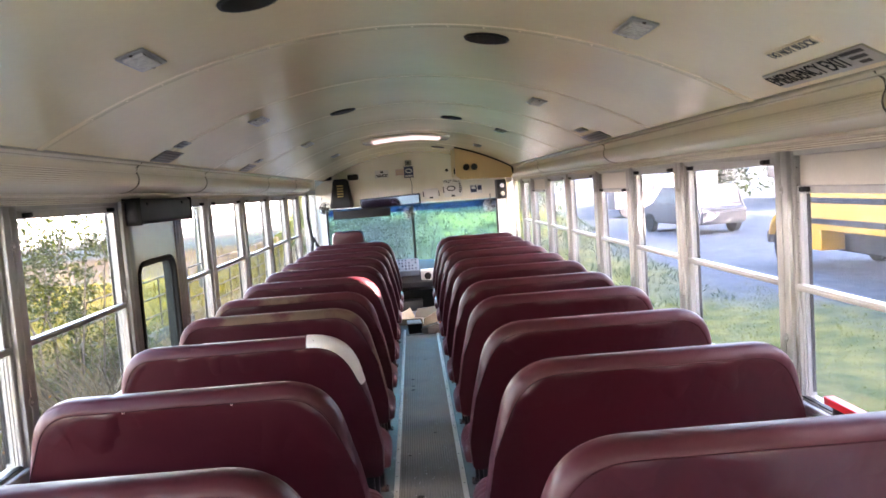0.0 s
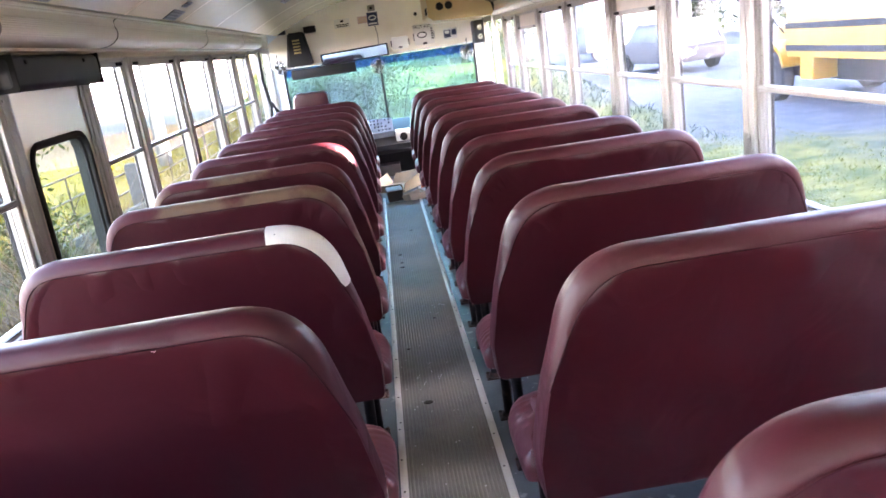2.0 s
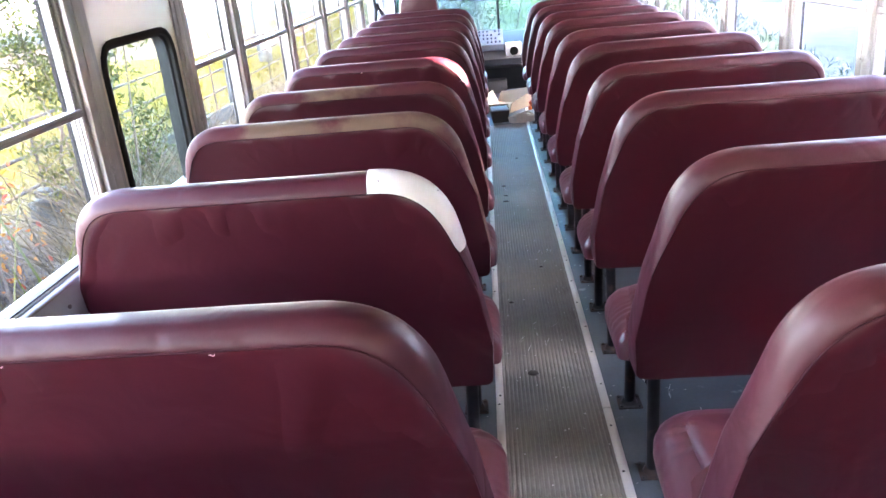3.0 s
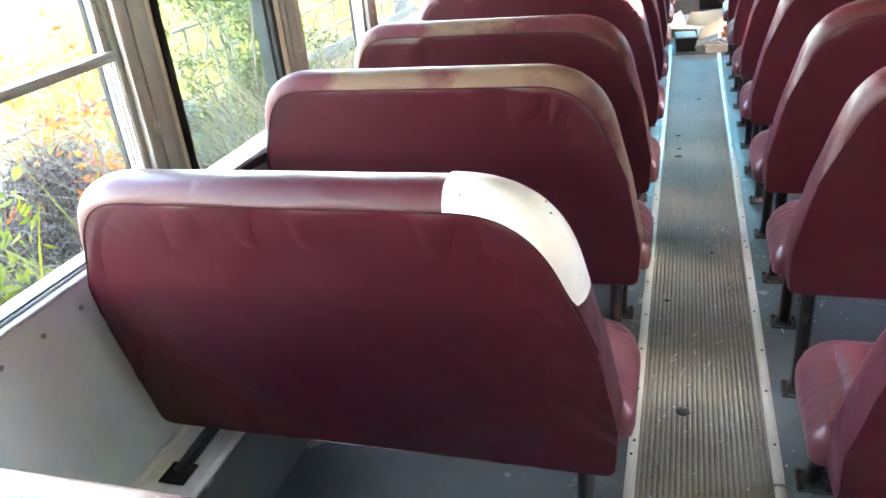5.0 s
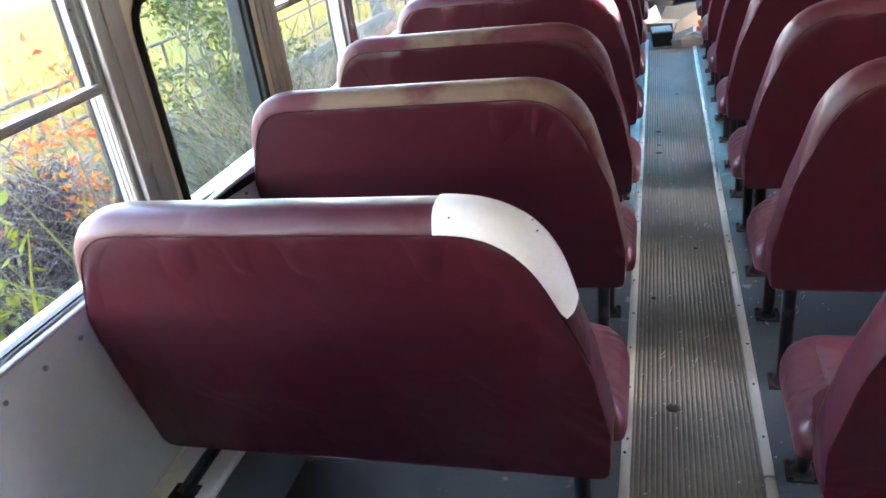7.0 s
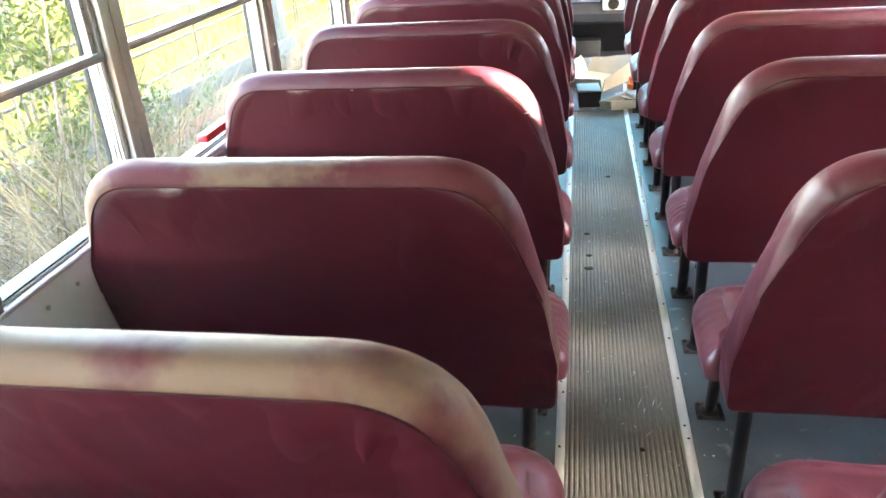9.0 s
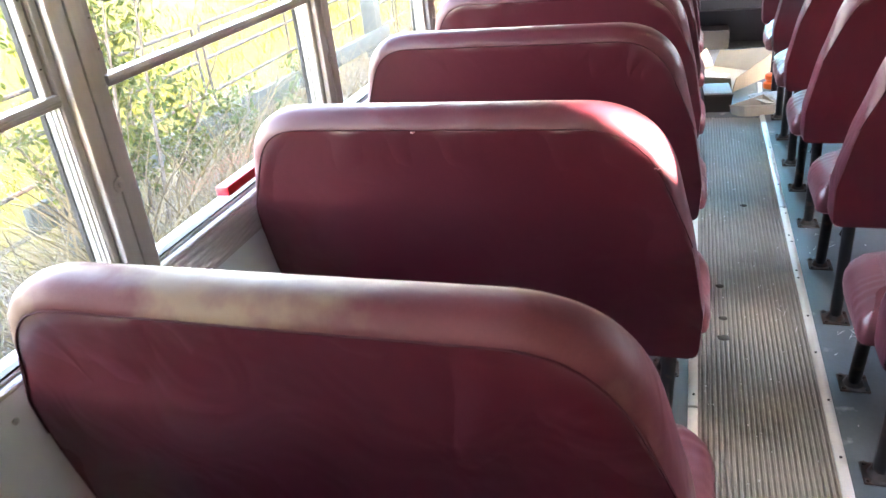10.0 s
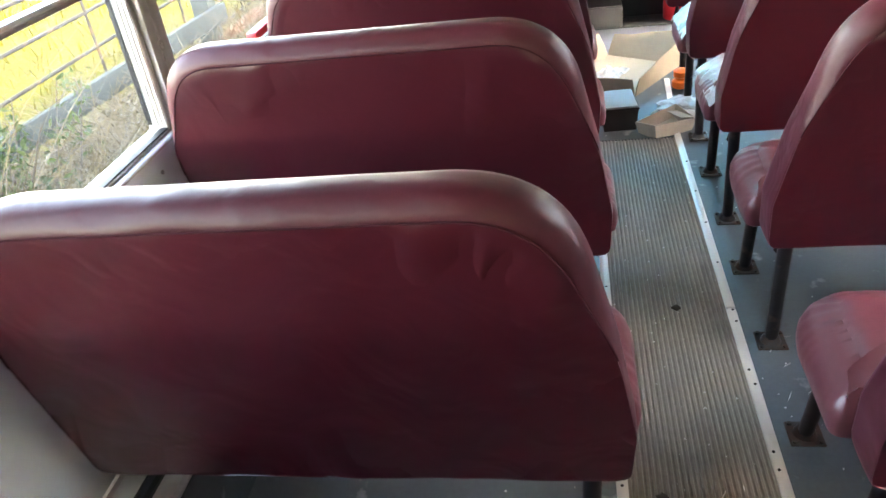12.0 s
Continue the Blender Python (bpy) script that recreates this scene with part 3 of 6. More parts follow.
bm = bmesh.new()
outer = [to_rect(p) for p in hole]
rings_mesh(bm, [[(-1.128, p.x, p.y) for p in outer], [(-1.128, p.x, p.y) for p in hole], [(-1.175, p.x, p.y) for p in hole], [(-1.175, p.x, p.y) for p in outer]], True, False)
part("panel", bm, DUCT, ex)
bm = bmesh.new()
lips = []
for out, x in ((0.010, -1.1275), (0.0095, -1.120), (0.003, -1.1165), (-0.006, -1.118), (-0.010, -1.122), (-0.011, -1.132), (-0.017, -1.137), (-0.017, -1.143), (-0.006, -1.143), (-0.006, -1.177), (0.012, -1.178)):
    ring = []
    for i, p in enumerate(hole):
        t = (hole[(i + 1) % len(hole)] - hole[i - 1]).normalized()
        nrm = Vector((t.y, -t.x))
        if nrm.dot(p - Vector((1.765, 0.93))) < 0:
            nrm = -nrm
        ring.append((x, p.x + nrm.x * out, p.y + nrm.y * out))
    lips.append(ring)
rings_mesh(bm, lips, True, False)
part("gasket", bm, GASKET, ex, "black rubber gasket")
bm = bmesh.new()
vs = [bm.verts.new((-1.1445, p.x, p.y)) for p in hole]
f = bm.faces.new(vs)
bmesh.ops.solidify(bm, geom=[f], thickness=0.004)
p = part("pane", bm, TINTED, ex, "tinted dusty pane")
p.visible_shadow = False
bm = bmesh.new()
for yy in (ya + 0.012, yb - 0.012):
    box(bm, -1.127, -1.121, yy - 0.012, yy + 0.012, SILL, HEAD - 0.01, 0.002, 1)
part("edge_strip", bm, ALU, ex)
hb = empty("head_bumper", Matrix(), "padded black vinyl header above the emergency exit", "pad")
bm = bmesh.new()
box(bm, -1.132, -1.060, 1.43, 2.135, 1.350, 1.455, 0.022, 4)
part("pad", bm, BLACK_PAD, hb)
for yy in (1.437, 2.128):
    bm = bmesh.new()
    box(bm, -1.130, -1.056, yy - 0.004, yy + 0.004, 1.348, 1.457, 0.003, 2)
    part("end_band", bm, GASKET, hb)
for yy in (1.52, 1.98):
    bm = bmesh.new()
    disc(bm, (-1.058, yy, 1.432), (1, 0, 0), 0.008, 0.008, 10, 0.003)
    part("stud", bm, GASKET, hb)

# ---- seats ----
ROWS_Y = [-0.22, 0.452, 1.095, 1.760, 2.365, 3.006, 3.662, 4.300, 4.922, 5.545]
BACK_LINE = [(0.166, 0.354, 0.025), (0.160, 0.47, 0.05), (0.188, 0.64, 0.07), (0.250, 0.912, 0.175), (1.046, 0.912, 0.140), (1.092, 0.70, 0.10), (1.068, 0.350, 0.03)]
N_OUT = 210


def lean(z):
    """How far the back stands forward of its crest at a height."""
    return 0.085 * (0.912 - z) / 0.54


def back_rings(s, line, depths, wave=0.0, seed=0, pucker=0.0):
    """Rings of the padded back: pairs of (inset, depth) from the rear to the front face."""
    c = Vector((0.63, 0.64))
    res = []
    for inset, dep, fold in depths:
        ring = []
        for i, p in enumerate(line):
            t = (line[(i + 1) % len(line)] - line[i - 1]).normalized()
            nrm = Vector((t.y, -t.x))
            if nrm.dot(p - c) < 0:
                nrm = -nrm
            grow = min(1.0, max(0.0, (p.y - 0.60) / 0.30))
            grow = grow * grow * (3 - 2 * grow)
            if inset < 0.12:          # the band narrows towards the foot of the back
                q = p - nrm * (inset * (0.06 + 0.94 * grow))
            else:                     # rings of the face gather towards a middle line
                mid = Vector((min(0.93, max(0.40, p.x)), 0.655))
                q = (p - nrm * 0.10 * (0.06 + 0.94 * grow)).lerp(mid, (inset - 0.1) / 0.9)
            y = lean(q.y) + dep
            if fold:
                h = noise.noise(Vector((q.x * 6 + seed * 3.7, q.y * 2.0, seed * 1.9))) * 0.7 + noise.noise(Vector((q.x * 13 + q.y * 7 + seed, q.y * 6, seed * 4.1))) * 0.45
                pull = math.exp(-max(0.0, inset - 0.06) / 0.22) if inset > 0.05 else 0.3
                vary = max(0.0, 0.45 + 1.1 * noise.noise(Vector((i * 0.035 + seed * 2.3, 3.1, seed))))
                h += pull * vary * (0.95 * noise.noise(Vector((i * 0.22 + seed * 11 + inset * 2.5, inset * 1.5, seed))) + 0.42 * noise.noise(Vector((i * 0.5 + seed * 5, inset * 3, seed))))
                y += h * wave * fold
                if pucker:            # drag folds running in from the aisle edge, and soft hanging folds below the top seam
                    near = math.exp(-max(0.0, q.x - 0.24) / 0.16) * max(0.0, min(1.0, (q.y - 0.55) / 0.1)) * max(0.0, min(1.0, (0.88 - q.y) / 0.06))
                    sag = q.y * 30 + 10 * q.x + 1.5 * noise.noise(Vector((q.x * 7, q.y * 9, seed * 1.3)))
                    y += 0.5 * pucker * fold * near * (0.5 + 0.5 * noise.noise(Vector((q.y * 14, q.x * 3, seed)))) * math.sin(sag * 1.7)
                    y += pucker * fold * 2.1 * math.exp(-max(0.0, 0.87 - q.y) / 0.10) * noise.noise(Vector((q.x * 15, q.y * 2.5 + q.x * 3, seed * 2.7)))
            ring.append((s * q.x, y, q.y))
        res.append(ring)
    return res


LINE = soft_outline(BACK_LINE, N_OUT)


def seat_meshes(s, seed):
    made = {}
    rear = [(1.0, -0.022, 1), (0.85, -0.022, 1), (0.7, -0.023, 1), (0.55, -0.024, 1), (0.42, -0.025, 1), (0.3, -0.026, 1), (0.2, -0.027, 1), (0.13, -0.028, 1), (0.09, -0.029, 0.9), (0.060, -0.030, 0.65), (0.043, -0.031, 0.3), (0.036, -0.029, 0.0)]
    bm = bmesh.new()
    rings_mesh(bm, back_rings(s, LINE, rear, 0.011, seed, 0.0080 if seed % 5 == 3 else 0.0046))
    made["rear_cover"] = (bm, VINYL)
    bm = bmesh.new()
    band = [(0.036, -0.029, 0), (0.032, -0.0285, 0.2), (0.023, -0.0235, 0.4), (0.013, -0.0165, 0.5), (0.006, -0.0095, 0.5), (0.0018, -0.001, 0.4), (0.0, 0.012, 0.3), (0.0, 0.030, 0.3), (0.004, 0.044, 0.3), (0.014, 0.054, 0.3), (0.028, 0.060, 0.2), (0.040, 0.062, 0)]
    rings_mesh(bm, back_rings(s, LINE, band, 0.007, seed + 9), True, False)
    made["edge_band"] = (bm, BAND)
    bm = bmesh.new()
    front = [(0.040, 0.062, 0), (0.07, 0.068, 0.5), (0.12, 0.076, 1), (0.3, 0.082, 1), (0.6, 0.084, 1), (1.0, 0.085, 1)]
    rings_mesh(bm, back_rings(s, LINE, front, 0.006, seed + 5))
    made["front_cover"] = (bm, VINYL)
    bm = bmesh.new()
    ring = back_rings(s, LINE, [(0.0365, -0.0305, 0)])[0]
    up = [i for i in range(N_OUT) if ring[i][2] > 0.63]
    cut = next((i for i in range(1, len(up)) if up[i] != up[i - 1] + 1), 0)
    tube(bm, [ring[i] for i in up[cut:] + up[:cut]], 0.0016, 5)
    made["piping"] = (bm, THREAD)
    # cushion: rounded slab, gathered at the aisle end
    bm = bmesh.new()
    plan = soft_outline([(0.142, 0.160, 0.03), (0.142, 0.475, 0.125), (1.085, 0.475, 0.05), (1.085, 0.160, 0.02)], 440)
    lay = [(0.06, 0.336), (0.02, 0.339), (0.004, 0.348), (0.0, 0.368), (0.0, 0.386), (0.006, 0.403), (0.020, 0.419), (0.040, 0.431), (0.060, 0.438), (0.15, 0.447), (0.35, 0.456), (0.6, 0.461), (1.0, 0.463)]
    rings = []
    for inset, z in lay:
        ring = []
        for i, p in enumerate(plan):
            t = (plan[(i + 1) % len(plan)] - plan[i - 1]).normalized()
            nrm = Vector((t.y, -t.x))
            if nrm.dot(p - Vector((0.6, 0.29))) < 0:
                nrm = -nrm
            q = p - nrm * inset if inset < 0.12 else (p - nrm * 0.06).lerp(Vector((min(0.9, max(0.3, p.x)), 0.30)), (inset - 0.1) / 0.9)
            zz = z
            gather = max(0.0, 1 - abs(q.x - 0.19) / 0.12) * (1 if 0.375 < z < 0.433 else 0.2)
            zz += 0.0028 * gather * max(0.0, 0.25 + noise.noise(Vector((q.x * 9, q.y * 11, seed * 3.1)))) * math.sin(q.y * 225 + q.x * 60 + noise.noise(Vector((q.x * 20, q.y * 9, seed))) * 6)
            zz += 0.010 * noise.noise(Vector((q.x * 6, q.y * 6, seed * 2.3)))
            ring.append((s * q.x, q.y, zz))
        rings.append(ring)
    rings_mesh(bm, rings)
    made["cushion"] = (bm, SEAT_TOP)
    bm = bmesh.new()
    box(bm, *sorted((s * 0.20, s * 1.06)), 0.20, 0.44, 0.314, 0.335, 0.004, 1)
    made["seat_pan"] = (bm, BLACK_METAL)
    bm = bmesh.new()
    tube(bm, [(s * 0.222, 0.16, 0.285), (s * 0.222, 0.125, 0.40), (s * 1.02, 0.125, 0.40), (s * 1.02, 0.16, 0.285)], 0.013, 8)
    tube(bm, [(s * 0.22, 0.44, 0.316), (s * 1.05, 0.44, 0.316)], 0.013, 8)
    made["frame"] = (bm, BLACK_METAL)
    for nm, y0, y1, z0 in (("rear_leg", 0.115, 0.172, 0.36), ("front_leg", 0.40, 0.505, 0.325)):
        bm = bmesh.new()
        tube(bm, [(s * 0.222, y0, z0), (s * 0.234, y1, 0.004)], 0.0165, 10)
        made[nm] = (bm, BLACK_METAL)
        bm = bmesh.new()
        box(bm, *sorted((s * 0.198, s * 0.270)), y1 - 0.036, y1 + 0.036, 0.0, 0.006, 0.002, 1)
        disc(bm, (s * 0.234, y1, 0.014), (0, 0, 1), 0.026, 0.018, 14, 0.008)
        for dx, dy in ((-0.027, -0.027), (0.027, -0.027), (0.027, 0.027), (-0.027, 0.027)):
            disc(bm, (s * (0.234 + dx), y1 + dy, 0.008), (0, 0, 1), 0.006, 0.006, 6, 0.001)
        made[nm + "/foot_plate"] = (bm, RUSTY)
    for nm, y0, y1 in (("rear_strut", 0.12, 0.03), ("front_strut", 0.40, 0.44)):   # struts to the wall ledge
        bm = bmesh.new()
        tube(bm, [(s * 1.0, y0, 0.30), (s * 1.045, y1, 0.244)], 0.014, 8)
        box(bm, *sorted((s * 1.015, s * 1.075)), y1 - 0.03, y1 + 0.03, 0.2405, 0.246, 0.002, 1)
        made[nm] = (bm, BLACK_METAL)
    return made


def bus_seat(s, seed, m, label):
    e = empty("bus_seat", m, label, "bus seat", "bus seats")
    parts = {}
    for nm, (bm, material) in seat_meshes(s, seed).items():
        up, _, low_name = nm.partition("/")
        if low_name:
            parts[nm] = part(low_name, bm, material, parts[up], "rusty bolted floor flange")
        else:
            parts[nm] = part(nm, bm, material, e)
    return e


ROW_SHIFT = {(-1, 4): -0.018, (1, 2): -0.008, (1, 7): 0.012}      # rows that stand a little off the common line
SEAT_LABEL = "dark maroon vinyl bench seat on black tube legs"
first, placed = {}, {}
for k, y in enumerate(ROWS_Y):
    for s in (-1, 1):
        label = SEAT_LABEL
        if s < 0 and k == 2:
            label = "maroon vinyl bench seat with white tape on its top corner"
        elif s < 0 and k in (3, 4):
            label = "maroon vinyl bench seat with a browned, worn top edge"
        elif s > 0 and k >= 8:
            label = "maroon vinyl bench seat with plastic film over its cushion"
        key = (s, k % 3)
        turn = pose(0, y + ROW_SHIFT.get((s, k), 0.0), (-0.007 if (s, k) == (-1, 4) else 0.0) + random.uniform(-0.003, 0.003), 0, 0, random.uniform(-0.4, 0.4))
        if key not in first:
            first[key] = seat = bus_seat(s, 1 + k % 3 + (5 if s > 0 else 0), turn, label)
        else:
            seat = copy_thing(first[key], turn)
            tagged(seat, label)
        placed[s, k] = seat
        if s < 0 and k in (3, 4):     # browned top edge
            for ch in seat.children:
                if ch.name.startswith("edge_band"):
                    ch.material_slots[0].link = "OBJECT"
                    ch.material_slots[0].material = BAND_WORN

# tape over the aisle shoulder of one seat
seat = placed[-1, 2]
bm = bmesh.new()
deps = [(0.0350, -0.0315, 0), (0.023, -0.0262, 0.4), (0.0108, -0.0185, 0.5), (0.0002, -0.0040, 0.4), (-0.0028, 0.012, 0.3), (-0.0028, 0.030, 0.3), (0.0015, 0.046, 0.3), (0.0125, 0.056, 0.3)]
rings = back_rings(-1, LINE, deps, 0.007, 12)
keep = [i for i, p in enumerate(LINE) if p.x < 0.41 and p.y > 0.716]
keep.sort(key=lambda i: math.atan2(LINE[i].y - 0.65, LINE[i].x - 0.5))
rr = []
for ri, r in enumerate(rings):
    row = []
    for i in keep:                    # rounded off at its lower tip
        f = math.sqrt(max(0.04, 1 - max(0.0, (0.748 - LINE[i].y) / 0.032) ** 2))
        u = 2.4 + (ri - 2.4) * f
        a = min(int(u), len(rings) - 2)
        row.append(Vector(rings[a][i]).lerp(Vector(rings[a + 1][i]), u - a))
    rr.append(row)
rings_mesh(bm, rr, False, False)
bmesh.ops.solidify(bm, geom=bm.faces[:], thickness=0.0012)
tape = part("tape_patch", bm, TAPE, seat, "white tape patch with dirty edges")
for x, z, ri, r in ((0.375, 0.905, 2, 0.0014), (0.275, 0.86, 5, 0.0013), (0.262, 0.85, 4, 0.0013)):
    i = min(range(N_OUT), key=lambda j: (LINE[j] - Vector((x, z))).length)
    bm = bmesh.new()
    disc(bm, rings[ri][i], (0.0, -1.0, 0.8), r, 0.004, 8)
    part("dot", bm, INK, tape)

# pulled threads and lint on the piping
for k, spots in ((1, ((0.80, 0.806), (0.52, 0.873))), (5, ((0.268, 0.80), (0.70, 0.868)))):
    for x, z in spots:
        i = min(range(N_OUT), key=lambda j: (LINE[j] - Vector((x, z))).length)
        px, py, pz = back_rings(-1, LINE, [(0.040, -0.0335, 0)])[0][i]
        bm = bmesh.new()
        tube(bm, [(px, py, pz), (px + 0.003, py - 0.003, pz + 0.002), (px + 0.006, py - 0.002, pz - 0.001), (px + 0.009, py - 0.003, pz + 0.002)], 0.0006, 5)
        part("loose_thread", bm, PAPER, placed[-1, k], "pale pulled thread")

for k in (8, 9):
    seat = placed[1, k]
    bm = bmesh.new()
    g = 26
    vs = [[bm.verts.new((0.150 + 0.42 * i / g + 0.012 * noise.noise(Vector((i * 0.4, j * 0.4, k))), 0.13 + 0.35 * j / g,
                         0.466 + 0.010 * noise.noise(Vector((i * 0.55, j * 0.5, k * 3))) - (0.06 * max(0, 1 - i / 7) ** 2) - (0.04 * max(0, j / g - 0.85) / 0.15))) for j in range(g + 1)] for i in range(g + 1)]
    for i in range(g):
        for j in range(g):
            bm.faces.new((vs[i][j], vs[i + 1][j], vs[i + 1][j + 1], vs[i][j + 1]))
    bmesh.ops.solidify(bm, geom=bm.faces[:], thickness=0.002)
    part("film_cover", bm, FILM, seat, "crumpled clear plastic film")

# padded barriers ahead of the first rows
for s in (-1, 1):
    e = empty("crash_barrier", pose(0, 6.22, 0), "maroon padded crash barrier on black posts", "barrier", "crash barriers")
    mm = seat_meshes(s, 12 + s)
    for nm in ("rear_cover", "edge_band", "front_cover", "piping", "frame"):
        part(nm, mm[nm][0], mm[nm][1], e)
    for nm in mm:
        if nm not in ("rear_cover", "edge_band", "front_cover", "piping", "frame"):
            mm[nm][0].free()
    for x in (0.25, 0.95):
        bm = bmesh.new()
        tube(bm, [(s * x, 0.09, 0.37), (s * x, 0.09, 0.004)], 0.016, 8)
        box(bm, s * x - 0.035, s * x + 0.035, 0.055, 0.125, 0.0, 0.006, 0.002, 1)
        part("post", bm, BLACK_METAL, e)

# ---- ceiling fittings ----


def on_arch(x, y, drop=0.002):
    """A frame on the ceiling: its x axis reads forwards on the left and backwards on the right, y axis up the curve, z axis into the room."""
    s = 1 if x > 0 else -1
    r, u = Vector((0, -s, 0)), Vector((-s, 0, 0.554 * abs(x))).normalized()
    n = r.cross(u)
    m = Matrix((r, u, n)).transposed().to_4x4()
    m.translation = Vector((x, y, arch(x))) + n * drop
    return m


def decal(name, x, y, w, h, label, lines, paper=LABEL_GREY, words=None):
    """A printed sticker on the ceiling, w along the bus; lines: rows of unreadable print."""
    e = empty(name, on_arch(x, y), label, "sticker")
    bm = bmesh.new()
    box(bm, -w / 2, w / 2, -h / 2, h / 2, -0.003, 0.0022)
    part("backing", bm, paper, e)
    if lines:
        for i in range(lines):
            bm = bmesh.new()
            z = h * (0.5 - (i + 0.75) / (lines + 0.5))
            a = -w * 0.44
            while a < w * 0.36:
                b = a + random.uniform(0.06, 0.18) * w
                box(bm, a, min(b, w * 0.44), z - h * 0.22 / lines, z + h * 0.22 / lines, 0.0023, 0.0028)
                a = b + 0.03 * w
            part("print_line", bm, LABEL_INK, e)
    return e


for x, y in ((0.267, 0.655), (-0.300, 0.05), (-0.304, 2.283), (0.287, 3.05), (-0.30, 4.75), (0.305, 6.1)):
    sp = empty("ceiling_speaker", on_arch(x, y), "round black speaker grille set in the ceiling", "speaker", "ceiling speakers")
    bm = bmesh.new()
    disc(bm, (0, 0, 0.003), (0, 0, 1), 0.060, 0.008, 36, 0.003)
    part("grille", bm, GRILLE, sp)
    bm = bmesh.new()
    tube(bm, [(0.062 * math.cos(a), 0.062 * math.sin(a), 0.002) for a in (2 * math.pi * i / 36 for i in range(36))], 0.005, 6, True)
    part("rim", bm, BLACK_PAD, sp)
for x, y in ((0.585, 0.25), (-0.595, 0.235), (0.592, 1.75), (-0.615, 1.70), (0.61, 3.28), (-0.625, 3.27), (0.60, 4.9), (-0.61, 4.9), (0.6, -1.2), (-0.6, -1.2)):
    dl = empty("dome_light", on_arch(x, y), "small unlit ceiling light with a clear ribbed lens", "ceiling light", "dome lights")
    bm = bmesh.new()
    box(bm, -0.085, 0.085, -0.034, 0.034, 0.0, 0.006, 0.002, 2)
    part("bezel", bm, ALU, dl)
    bm = bmesh.new()
    prof = [(-0.068, 0.004)]
    for i in range(9):
        prof += [(-0.066 + i * 0.0148, 0.009), (-0.063 + i * 0.0148, 0.012), (-0.056 + i * 0.0148, 0.012), (-0.0525 + i * 0.0148, 0.009)]
    prof += [(0.068, 0.004)]
    rings_mesh(bm, [[(x, y, z) for x, z in prof] for y in (-0.024, 0.024)])
    part("lens", bm, LENS, dl)
    for dx in (-0.077, 0.077):
        bm = bmesh.new()
        disc(bm, (dx, 0, 0.007), (0, 0, 1), 0.005, 0.004, 8, 0.001)
        part("screw", bm, RUSTY, dl)
decal("ceiling_sticker", -0.944, 1.47, 0.22, 0.075, "faded grey instruction sticker on the ceiling edge", 4)
decal("ceiling_sticker", -0.866, 1.42, 0.10, 0.045, "small faded grey sticker on the ceiling", 2)
decal("ceiling_sticker", -0.945, 2.95, 0.20, 0.07, "faded grey instruction sticker on the ceiling edge", 3)
decal("ceiling_sticker", -0.872, 2.93, 0.09, 0.04, "small faded grey sticker on the ceiling", 2)
decal("ceiling_sticker", 0.945, 2.17, 0.40, 0.065, "faded grey instruction sticker on the ceiling edge", 3)
decal("ceiling_sticker", 0.873, 2.15, 0.16, 0.035, "small faded grey sticker on the ceiling", 1)
ex_dec = decal("exit_sticker", 0.939, 0.075, 0.42, 0.066, "emergency exit sticker in black capitals on the ceiling edge", 0, EXIT_PAPER)
lettering("caption", "EMERGENCY EXIT", pose(-0.052, 0.0, 0.0029), 0.064, INK, ex_dec, "", 0.63)
for i in range(3):
    bm = bmesh.new()
    box(bm, 0.115 + 0.01 * i, 0.195 - 0.012 * i, 0.016 - i * 0.019, 0.027 - i * 0.019, 0.0023, 0.0028)
    part("print_line", bm, FADED, ex_dec)
dn = decal("notice_sticker", 0.857, 0.03, 0.20, 0.03, "clear notice sticker with black capitals on the ceiling", 0, CREAM)
lettering("caption", "DO NOT BLOCK", pose(0, 0, 0.0029), 0.032, LABEL_INK, dn, "", 0.78)

# lit panel across the roof
lp = empty("ceiling_lamp", pose(0, 4.52, 0), "long lit ceiling lamp with a pinkish white panel", "ceiling light")
bm = bmesh.new()
xs = [-0.34 + 0.68 * i / 20 for i in range(21)]
rings_mesh(bm, [[(x, dy, arch(x) - dz) for dy, dz in ((-0.185, 0.0), (-0.18, 0.022), (-0.15, 0.026), (0.15, 0.026), (0.18, 0.022), (0.185, 0.0))] for x in xs])
part("housing", bm, DUCT, lp)
bm = bmesh.new()
xs = [-0.265 + 0.53 * i / 16 for i in range(17)]
rings_mesh(bm, [[(x, dy, arch(x) - dz) for dy, dz in ((-0.145, 0.0265), (-0.135, 0.036), (0.135, 0.036), (0.145, 0.0265))] for x in xs])
part("lit_panel", bm, GLOW, lp)
for x in (-0.305, 0.305):
    bm = bmesh.new()
    box(bm, x - 0.03, x + 0.03, -0.12, 0.12, arch(x) - 0.034, arch(x) - 0.024, 0.003, 1)
    part("end_lens", bm, LENS, lp)

# ---- front of the bus ----
bm = bmesh.new()
n = 24
lo = [(-1.10 + 2.2 * i / n) for i in range(n + 1)]
rings_mesh(bm, [[(x, 7.22, 1.275) for x in lo], [(x, 7.22, max(1.3, min(arch(x) - 0.001, 1.62) if abs(x) > 0.98 else arch(x) - 0.0005)) for x in lo]], False, False)
rings_mesh(bm, [[(x, 7.22, 1.275) for x in lo], [(x, 7.5, 1.262) for x in lo]], False, False)
tagged(ob_of("bulkhead", bm, BULKHEAD), "cream white panel above the windscreen", "wall", "", "structure")
bm = bmesh.new()
box(bm, -1.2, 1.2, Y_FRONT, Y_FRONT + 0.06, -0.12, 0.575)
box(bm, -1.2, -1.02, Y_FRONT, Y_FRONT + 0.06, 0.575, 1.9)
box(bm, 1.02, 1.2, Y_FRONT, Y_FRONT + 0.06, 0.575, 1.9)
